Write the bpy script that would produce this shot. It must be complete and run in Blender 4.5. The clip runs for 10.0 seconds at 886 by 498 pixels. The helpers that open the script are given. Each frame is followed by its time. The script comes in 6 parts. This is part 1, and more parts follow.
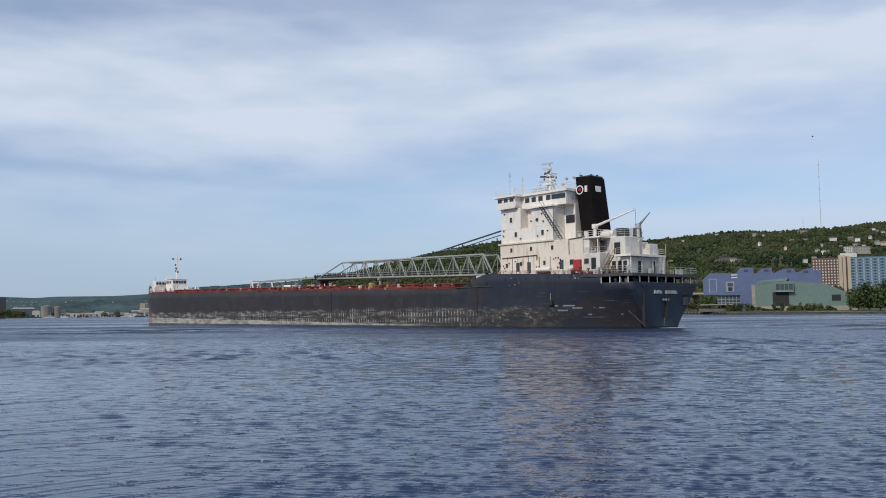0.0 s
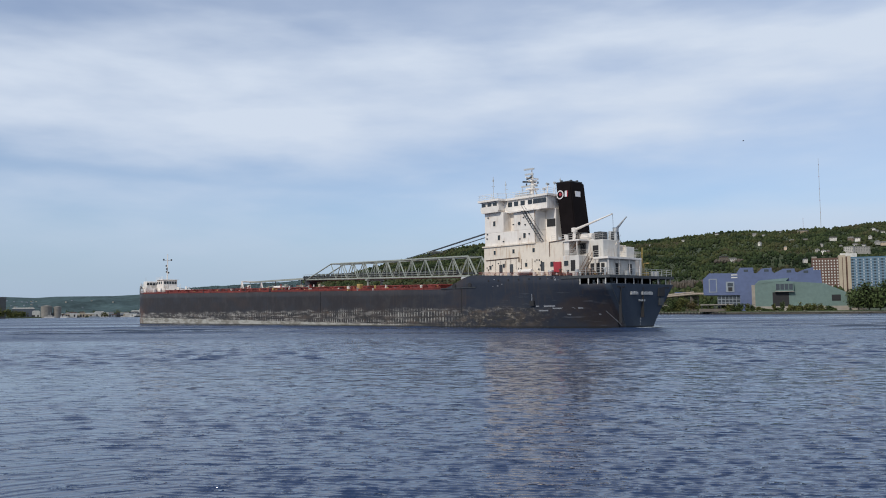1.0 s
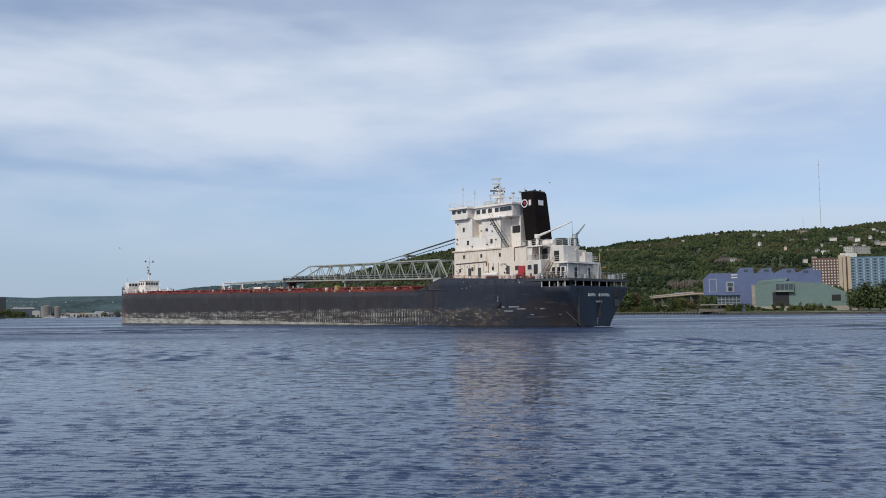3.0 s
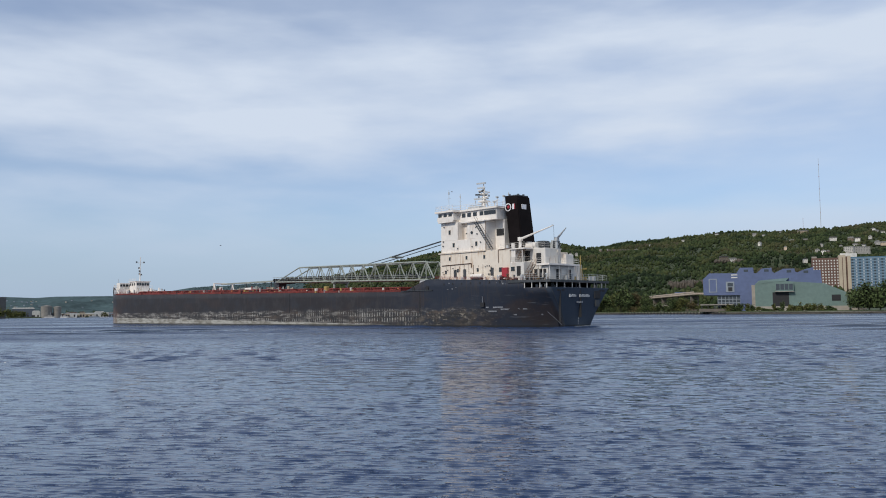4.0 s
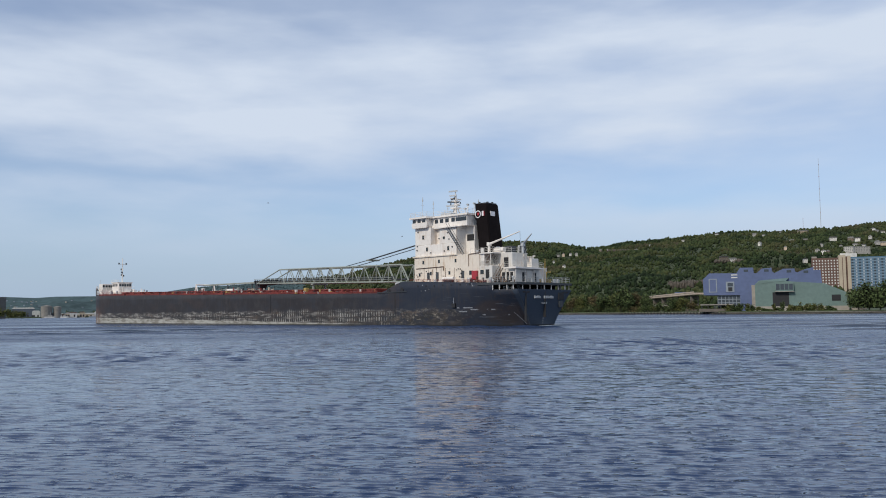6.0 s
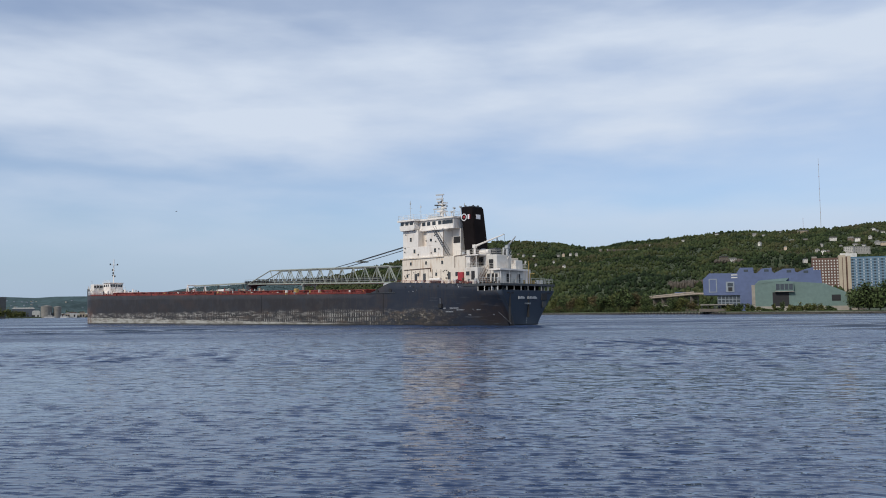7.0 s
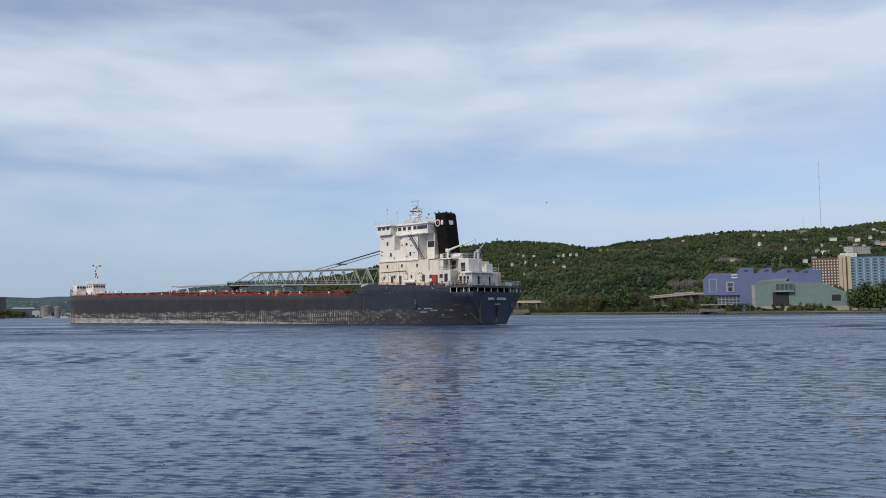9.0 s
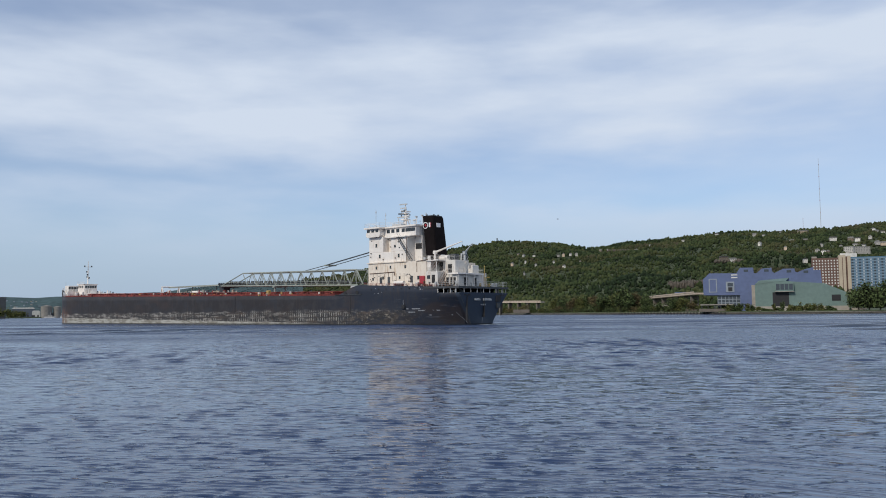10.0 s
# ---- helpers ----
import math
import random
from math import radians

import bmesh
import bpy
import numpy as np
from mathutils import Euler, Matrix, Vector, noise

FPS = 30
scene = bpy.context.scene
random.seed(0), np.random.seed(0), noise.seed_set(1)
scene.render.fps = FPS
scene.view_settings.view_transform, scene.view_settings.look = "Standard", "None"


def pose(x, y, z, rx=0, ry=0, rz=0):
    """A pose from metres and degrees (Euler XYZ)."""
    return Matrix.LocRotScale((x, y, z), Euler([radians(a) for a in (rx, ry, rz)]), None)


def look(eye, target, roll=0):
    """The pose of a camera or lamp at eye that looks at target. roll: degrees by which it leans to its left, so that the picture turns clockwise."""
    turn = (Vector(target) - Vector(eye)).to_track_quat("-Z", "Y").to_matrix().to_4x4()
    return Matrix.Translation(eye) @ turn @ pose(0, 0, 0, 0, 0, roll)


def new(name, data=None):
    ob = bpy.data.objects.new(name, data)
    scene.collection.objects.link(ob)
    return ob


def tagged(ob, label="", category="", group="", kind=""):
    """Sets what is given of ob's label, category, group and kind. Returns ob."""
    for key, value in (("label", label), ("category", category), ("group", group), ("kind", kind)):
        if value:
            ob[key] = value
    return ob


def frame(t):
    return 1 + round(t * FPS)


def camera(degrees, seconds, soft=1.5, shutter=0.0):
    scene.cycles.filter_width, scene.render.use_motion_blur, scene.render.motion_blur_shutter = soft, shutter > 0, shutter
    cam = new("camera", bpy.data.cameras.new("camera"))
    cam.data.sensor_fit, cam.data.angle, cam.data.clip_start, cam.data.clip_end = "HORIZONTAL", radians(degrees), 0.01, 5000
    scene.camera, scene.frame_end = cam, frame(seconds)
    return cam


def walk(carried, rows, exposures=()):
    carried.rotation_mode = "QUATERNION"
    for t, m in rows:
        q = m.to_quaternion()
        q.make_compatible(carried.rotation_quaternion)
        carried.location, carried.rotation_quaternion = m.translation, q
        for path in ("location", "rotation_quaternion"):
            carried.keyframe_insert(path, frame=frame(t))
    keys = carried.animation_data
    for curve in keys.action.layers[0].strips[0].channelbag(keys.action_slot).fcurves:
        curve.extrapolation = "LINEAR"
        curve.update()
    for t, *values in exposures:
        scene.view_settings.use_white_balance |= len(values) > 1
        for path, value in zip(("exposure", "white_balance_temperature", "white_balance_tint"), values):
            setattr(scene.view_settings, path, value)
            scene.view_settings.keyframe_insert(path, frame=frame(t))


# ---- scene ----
# camera: stands still on the quay
EYE = (0.0, 0.0, 2.864)
cam = camera(55.79, 10.0, soft=1.0)
CAM_POSE = Matrix.Translation(EYE) @ pose(0, 0, 0, 90 + 4.369, 0, 0) @ pose(0, 0, 0, 0, 0, -0.502)
walk(cam, [(0.0, CAM_POSE), (10.0, CAM_POSE)])

# ---- world and sun ----
SUN_AZ, SUN_EL = -142.0, 38.0   # degrees; azimuth from +y towards +x


def make_world():
    w = bpy.data.worlds.new("sky")
    scene.world = w
    w.use_nodes = True
    nt = w.node_tree
    nt.nodes.clear()
    N, L = nt.nodes.new, nt.links.new
    out, bg = N("ShaderNodeOutputWorld"), N("ShaderNodeBackground")
    bg.inputs["Strength"].default_value = 0.1
    sky = N("ShaderNodeTexSky")
    sky.sky_type, sky.sun_disc = "NISHITA", False
    sky.sun_elevation, sky.sun_rotation = radians(SUN_EL), radians(SUN_AZ)
    sky.air_density, sky.dust_density, sky.ozone_density = 1.0, 0.4, 2.0
    tc, mp = N("ShaderNodeTexCoord"), N("ShaderNodeMapping")
    mp.inputs["Scale"].default_value = (2.2, 2.2, 9.0)
    mp.inputs["Rotation"].default_value = (0.0, radians(3.0), radians(25))
    L(tc.outputs["Generated"], mp.inputs["Vector"])
    warp = N("ShaderNodeTexNoise")
    warp.inputs["Scale"].default_value, warp.inputs["Detail"].default_value = 1.3, 5.0
    warp.inputs["Roughness"].default_value = 0.5
    L(mp.outputs["Vector"], warp.inputs["Vector"])
    sep = N("ShaderNodeSeparateXYZ")
    L(tc.outputs["Generated"], sep.inputs[0])
    add = N("ShaderNodeMath")
    add.operation = "MULTIPLY_ADD"
    L(warp.outputs["Fac"], add.inputs[0])
    add.inputs[1].default_value = 0.22
    sub = N("ShaderNodeMath")
    sub.operation = "SUBTRACT"
    L(sep.outputs["Z"], sub.inputs[0])
    sub.inputs[1].default_value = 0.11
    L(sub.outputs[0], add.inputs[2])
    ramp = N("ShaderNodeValToRGB")
    el = ramp.color_ramp.elements
    ramp.color_ramp.interpolation = "B_SPLINE"
    stops = [(0.0, .40), (.05, .48), (.085, .66), (.12, .60), (.15, .30), (.18, .58), (.215, .95), (.265, 1.0), (.30, .80), (.335, .42), (.42, .55), (.6, .75), (1.0, .6)]
    while len(el) < len(stops):
        el.new(0.5)
    for e, (p, v) in zip(el, stops):
        e.position, e.color = p, (v, v, v, 1)
    L(add.outputs[0], ramp.inputs["Fac"])
    fine = N("ShaderNodeTexNoise")
    fine.inputs["Scale"].default_value, fine.inputs["Detail"].default_value = 1.7, 5.0
    L(mp.outputs["Vector"], fine.inputs["Vector"])
    mr = N("ShaderNodeMapRange")
    mr.inputs["From Min"].default_value, mr.inputs["From Max"].default_value = 0.3, 0.7
    mr.inputs["To Min"].default_value, mr.inputs["To Max"].default_value = 0.62, 1.24
    L(fine.outputs["Fac"], mr.inputs["Value"])
    mul = N("ShaderNodeMath")
    mul.operation, mul.use_clamp = "MULTIPLY", True
    L(ramp.outputs["Color"], mul.inputs[0])
    L(mr.outputs[0], mul.inputs[1])
    mix = N("ShaderNodeMix")
    mix.data_type = "RGBA"
    # thin veil of cloud towards the east
    veil, vadd = N("ShaderNodeMapRange"), N("ShaderNodeMath")
    veil.interpolation_type = "SMOOTHSTEP"
    veil.inputs["From Min"].default_value, veil.inputs["From Max"].default_value = 0.10, 0.48
    veil.inputs["To Max"].default_value = 0.16
    L(sep.outputs["X"], veil.inputs["Value"])
    vadd.use_clamp = True
    L(mul.outputs[0], vadd.inputs[0])
    L(veil.outputs[0], vadd.inputs[1])
    L(vadd.outputs[0], mix.inputs["Factor"])
    tint = N("ShaderNodeMix")
    tint.data_type, tint.blend_type = "RGBA", "MULTIPLY"
    tint.inputs["Factor"].default_value = 1.0
    L(sky.outputs["Color"], tint.inputs["A"])
    tint.inputs["B"].default_value = (0.76, 0.89, 1.08, 1)
    L(tint.outputs["Result"], mix.inputs["A"])
    mix.inputs["B"].default_value = (6.3, 7.12, 8.4, 1)
    # grey-blue haze low over the land
    low, haze = N("ShaderNodeMapRange"), N("ShaderNodeMix")
    low.interpolation_type = "SMOOTHSTEP"
    low.inputs["From Min"].default_value, low.inputs["From Max"].default_value = 0.15, 0.0
    low.inputs["To Max"].default_value = 0.85
    L(sep.outputs["Z"], low.inputs["Value"])
    haze.data_type = "RGBA"
    L(low.outputs[0], haze.inputs["Factor"])
    L(mix.outputs["Result"], haze.inputs["A"])
    haze.inputs["B"].default_value = (3.6, 4.7, 6.25, 1)
    L(haze.outputs["Result"], bg.inputs["Color"])
    L(bg.outputs[0], out.inputs["Surface"])


make_world()
sun_data = bpy.data.lights.new("sun", "SUN")
sun_data.energy, sun_data.angle, sun_data.color = 2.35, radians(2.5), (1.0, 0.93, 0.82)
sun = new("sun", sun_data)
a, e = radians(SUN_AZ), radians(SUN_EL)
sun.matrix_world = look((0, 0, 0), (-math.sin(a) * math.cos(e), -math.cos(a) * math.cos(e), -math.sin(e)))
scene.view_settings.exposure = 0.0


# ---- materials ----
def material(name, color, rough=0.6, metal=0.0, spread=0.12, scale=2.0, bump=0.0, bump_scale=20.0, island=0.0, obrand=0.0, spec=0.5):
    """A painted or natural surface: base colour with variation at two scales and fine relief."""
    m = bpy.data.materials.new(name)
    m.use_nodes = True
    nt = m.node_tree
    N, L = nt.nodes.new, nt.links.new
    b = nt.nodes["Principled BSDF"]
    b.inputs["Roughness"].default_value, b.inputs["Metallic"].default_value = rough, metal
    b.inputs["Specular IOR Level"].default_value = spec
    tc = N("ShaderNodeTexCoord")
    n1, n2 = N("ShaderNodeTexNoise"), N("ShaderNodeTexNoise")
    n1.inputs["Scale"].default_value, n1.inputs["Detail"].default_value = scale, 6
    n2.inputs["Scale"].default_value, n2.inputs["Detail"].default_value = scale * 0.13, 3
    L(tc.outputs["Object"], n1.inputs["Vector"])
    L(tc.outputs["Object"], n2.inputs["Vector"])
    s = N("ShaderNodeMath")
    L(n1.outputs["Fac"], s.inputs[0])
    L(n2.outputs["Fac"], s.inputs[1])
    last = s
    for kind, amount in (("island", island), ("object", obrand)):
        if amount:
            src = N("ShaderNodeNewGeometry") if kind == "island" else N("ShaderNodeObjectInfo")
            ma = N("ShaderNodeMath")
            ma.operation = "MULTIPLY_ADD"
            L(src.outputs["Random Per Island" if kind == "island" else "Random"], ma.inputs[0])
            ma.inputs[1].default_value = amount / max(spread, 0.01)
            L(last.outputs[0], ma.inputs[2])
            ad = N("ShaderNodeMath")
            ad.inputs[1].default_value = -0.5 * amount / max(spread, 0.01)
            L(ma.outputs[0], ad.inputs[0])
            last = ad
    mr = N("ShaderNodeMapRange")
    mr.inputs["From Min"].default_value, mr.inputs["From Max"].default_value = 0.5, 1.5
    mr.inputs["To Min"].default_value, mr.inputs["To Max"].default_value = 1 - spread * 2, 1 + spread * 2
    mr.clamp = False
    L(last.outputs[0], mr.inputs["Value"])
    hsv = N("ShaderNodeHueSaturation")
    hsv.inputs["Color"].default_value = (*color, 1)
    L(mr.outputs[0], hsv.inputs["Value"])
    L(hsv.outputs["Color"], b.inputs["Base Color"])
    if bump:
        nb, bp = N("ShaderNodeTexNoise"), N("ShaderNodeBump")
        nb.inputs["Scale"].default_value, nb.inputs["Detail"].default_value = bump_scale, 5
        bp.inputs["Strength"].default_value = bump
        L(tc.outputs["Object"], nb.inputs["Vector"])
        L(nb.outputs["Fac"], bp.inputs["Height"])
        L(bp.outputs["Normal"], b.inputs["Normal"])
    return m


def streaked(name, color, stain, amount=0.5, rough=0.55):
    """Ship's paint with rust runs that hang down from seams and fittings."""
    m = material(name, color, rough, spread=0.06, scale=1.2)
    nt = m.node_tree
    N, L = nt.nodes.new, nt.links.new
    b = nt.nodes["Principled BSDF"]
    old = b.inputs["Base Color"].links[0].from_socket
    tc, mp = N("ShaderNodeTexCoord"), N("ShaderNodeMapping")
    mp.inputs["Scale"].default_value = (2.2, 2.2, 0.25)
    L(tc.outputs["Object"], mp.inputs["Vector"])
    n1, n2 = N("ShaderNodeTexNoise"), N("ShaderNodeTexNoise")
    n1.inputs["Scale"].default_value, n1.inputs["Detail"].default_value = 1.4, 6
    n2.inputs["Scale"].default_value, n2.inputs["Detail"].default_value = 0.35, 4
    L(mp.outputs["Vector"], n1.inputs["Vector"])
    L(tc.outputs["Object"], n2.inputs["Vector"])
    mu = N("ShaderNodeMath")
    mu.operation = "MULTIPLY"
    L(n1.outputs["Fac"], mu.inputs[0])
    L(n2.outputs["Fac"], mu.inputs[1])
    mr = N("ShaderNodeMapRange")
    mr.inputs["From Min"].default_value, mr.inputs["From Max"].default_value = 0.27, 0.42
    mr.inputs["To Max"].default_value = amount
    L(mu.outputs[0], mr.inputs["Value"])
    mix = N("ShaderNodeMix")
    mix.data_type = "RGBA"
    L(mr.outputs[0], mix.inputs["Factor"])
    L(old, mix.inputs["A"])
    mix.inputs["B"].default_value = (*stain, 1)
    L(mix.outputs["Result"], b.inputs["Base Color"])
    return m


def glass(name, color=(0.02, 0.025, 0.03), rough=0.08):
    m = bpy.data.materials.new(name)
    m.use_nodes = True
    b = m.node_tree.nodes["Principled BSDF"]
    b.inputs["Base Color"].default_value = (*color, 1)
    b.inputs["Roughness"].default_value = rough
    b.inputs["Specular IOR Level"].default_value = 0.6
    return m


def hull_paint():
    """Blue-grey topsides; a scraped, rusty belt with the frames showing through; a pale lower band that rises towards the bow."""
    m = bpy.data.materials.new("hull_paint")
    m.use_nodes = True
    nt = m.node_tree
    N, L = nt.nodes.new, nt.links.new
    b = nt.nodes["Principled BSDF"]
    b.inputs["Roughness"].default_value = 0.55
    b.inputs["Specular IOR Level"].default_value = 0.25
    tc, sep = N("ShaderNodeTexCoord"), N("ShaderNodeSeparateXYZ")
    L(tc.outputs["Object"], sep.inputs[0])

    def math_(op, a, b_, c=None, clamp=False):
        n = N("ShaderNodeMath")
        n.operation, n.use_clamp = op, clamp
        for i, v in enumerate((a, b_, c)):
            if v is None:
                continue
            if hasattr(v, "is_linked"):
                L(v, n.inputs[i])
            else:
                n.inputs[i].default_value = v
        return n.outputs[0]

    def noise_(scale, detail, stretch=(1, 1, 1), rough=0.5):
        mp, n = N("ShaderNodeMapping"), N("ShaderNodeTexNoise")
        mp.inputs["Scale"].default_value = stretch
        L(tc.outputs["Object"], mp.inputs["Vector"])
        L(mp.outputs["Vector"], n.inputs["Vector"])
        n.inputs["Scale"].default_value, n.inputs["Detail"].default_value, n.inputs["Roughness"].default_value = scale, detail, rough
        return n.outputs["Fac"]

    def ramp_(v, lo, hi):
        n = N("ShaderNodeMapRange")
        n.inputs["From Min"].default_value, n.inputs["From Max"].default_value = lo, hi
        n.interpolation_type = "SMOOTHSTEP"
        L(v, n.inputs["Value"])
        return n.outputs[0]

    def mix_(f, a, c):
        n = N("ShaderNodeMix")
        n.data_type = "RGBA"
        L(f, n.inputs["Factor"])
        for k, v in (("A", a), ("B", c)):
            if isinstance(v, tuple):
                n.inputs[k].default_value = (*v, 1)
            else:
                L(v, n.inputs[k])
        return n.outputs["Result"]

    x, z = sep.outputs["X"], sep.outputs["Z"]
    # topsides: bluer aft, browner grey forward, plate-sized tone changes
    fade = ramp_(x, 25, 60)
    base = mix_(fade, (0.022, 0.028, 0.043), (0.031, 0.028, 0.030))
    plates = noise_(0.35, 4, (0.5, 1, 1))
    base = mix_(math_("MULTIPLY", ramp_(plates, 0.45, 0.70), 0.6), base, (0.038, 0.041, 0.050))
    base = mix_(math_("MULTIPLY", ramp_(noise_(0.16, 5, (0.6, 1, 1.4)), 0.50, 0.66), 0.6), base, (0.048, 0.036, 0.033))
    runs = noise_(1.6, 5, (1.2, 1.2, 0.12))
    base = mix_(math_("MULTIPLY", ramp_(runs, 0.52, 0.72), 0.45), base, (0.056, 0.043, 0.037))
    wash = noise_(0.40, 6, (0.9, 0.9, 0.7), 0.65)
    base = mix_(math_("MULTIPLY", ramp_(wash, 0.50, 0.66), math_("MULTIPLY_ADD", fade, 0.40, 0.15)), base, (0.052, 0.048, 0.048))
    # scraped belt
    edge = math_("ADD", z, math_("MULTIPLY_ADD", noise_(0.6, 4, (0.4, 1, 1)), 2.6, -1.3))
    belt = math_("MULTIPLY", ramp_(edge, 4.0, 3.1), ramp_(x, 9, 20))
    n1 = noise_(1.1, 8, (1.0, 1, 0.8), 0.7)
    n2 = noise_(0.5, 6, (0.5, 1, 1.6), 0.6)
    belt_col = mix_(ramp_(n2, 0.40, 0.66), (0.032, 0.031, 0.031), (0.078, 0.064, 0.054))
    frames = math_("PINGPONG", math_("MULTIPLY_ADD", noise_(0.5, 2), 0.35, x), 0.45)
    rows_ = math_("PINGPONG", math_("MULTIPLY_ADD", noise_(0.12, 3), 0.9, z), 0.62)
    ribs = math_("MULTIPLY", math_("MULTIPLY", ramp_(frames, 0.24, 0.36), ramp_(x, 26, 40)), ramp_(noise_(0.22, 4, (0.4, 1, 2.2)), 0.36, 0.54))
    ribs = math_("MULTIPLY", ribs, ramp_(rows_, 0.08, 0.22))
    belt_col = mix_(math_("MULTIPLY", ribs, ramp_(n1, 0.36, 0.57)), belt_col, (0.37, 0.36, 0.335))
    belt_col = mix_(ramp_(noise_(1.3, 7, (0.7, 1, 1.5), 0.7), 0.59, 0.69), belt_col, (0.27, 0.245, 0.21))
    belt_col = mix_(math_("MULTIPLY", ramp_(noise_(0.9, 5, (0.7, 1, 1)), 0.60, 0.74), 0.4), belt_col, (0.13, 0.08, 0.052))
    # a ragged line of bare plate along the belt's upper edge
    lip = math_("MULTIPLY", math_("MULTIPLY", ramp_(edge, 4.3, 3.7), ramp_(edge, 3.0, 3.5)), ramp_(noise_(1.3, 6, (0.3, 1, 2.0), 0.65), 0.50, 0.60))
    belt_col = mix_(math_("MULTIPLY", lip, 0.8), belt_col, (0.27, 0.26, 0.245))
    # long pale scuffs along the belt, strongest forward
    blot = math_("MULTIPLY", math_("MULTIPLY", ramp_(noise_(1.2, 7, (0.6, 1, 1.3), 0.68), 0.52, 0.62), ramp_(noise_(0.3, 3), 0.42, 0.58)), ramp_(x, 44, 30))
    belt_col = mix_(blot, belt_col, (0.25, 0.22, 0.18))
    scuff = math_("MULTIPLY", ramp_(noise_(0.8, 7, (0.22, 1, 2.2), 0.65), 0.50, 0.60), ramp_(x, 15, 120))
    belt_col = mix_(math_("MULTIPLY", scuff, 0.75), belt_col, (0.36, 0.34, 0.31))
    holes = ramp_(noise_(0.7, 5, (0.7, 1, 1)), 0.56, 0.47)
    belt_f = math_("MULTIPLY", belt, math_("MULTIPLY_ADD", holes, 0.55, 0.45))
    base = mix_(belt_f, base, belt_col)
    # pale lower band, tilted against the water
    line = math_("MULTIPLY_ADD", x, -0.0117, 0.12)
    low = math_("ADD", z, math_("MULTIPLY_ADD", noise_(1.2, 6, (0.5, 1, 1)), 0.5, line))
    band = ramp_(low, 0.36, 0.2)
    band_col = mix_(ramp_(noise_(0.9, 7, (0.35, 1, 1.5), 0.65), 0.4, 0.62), (0.40, 0.39, 0.35), (0.20, 0.185, 0.155))
    base = mix_(math_("MULTIPLY", band, ramp_(x, 35, 70)), base, band_col)
    rusty = math_("MULTIPLY", ramp_(x, 188, 203), ramp_(noise_(0.7, 6, (1, 1, 0.6)), 0.40, 0.56))
    base = mix_(math_("MULTIPLY", rusty, ramp_(z, 7.0, 3.5)), base, (0.17, 0.075, 0.04))
    # long scuffs and brown grime on the quarter
    aft = ramp_(x, 30, 14)
    qs = math_("MULTIPLY", math_("MULTIPLY", ramp_(noise_(1.1, 7, (0.18, 0.18, 3.0), 0.6), 0.60, 0.70), aft), ramp_(z, 7.5, 5.0))
    base = mix_(math_("MULTIPLY", qs, 0.6), base, (0.13, 0.14, 0.16))
    grime = math_("MULTIPLY", math_("MULTIPLY", ramp_(noise_(0.8, 6, (0.5, 0.5, 0.6)), 0.42, 0.62), aft), ramp_(z, 3.4, 0.8))
    base = mix_(math_("MULTIPLY", grime, 0.5), base, (0.040, 0.034, 0.032))
    # transom tinted lighter and bluer: its different lighting is put into the colour
    base = mix_(math_("MULTIPLY", ramp_(x, 1.25, .85), .85), base, (0.038, 0.053, 0.078))
    # wet dark line at the water
    base = mix_(math_("MULTIPLY", ramp_(z, 0.42, 0.22), 0.85), base, (0.02, 0.02, 0.02))
    L(base, b.inputs["Base Color"])
    bp = N("ShaderNodeBump")
    bp.inputs["Strength"].default_value, bp.inputs["Distance"].default_value = 0.25, 0.2
    L(noise_(0.8, 4, (0.6, 1, 0.6)), bp.inputs["Height"])
    L(bp.outputs["Normal"], b.inputs["Normal"])
    return m


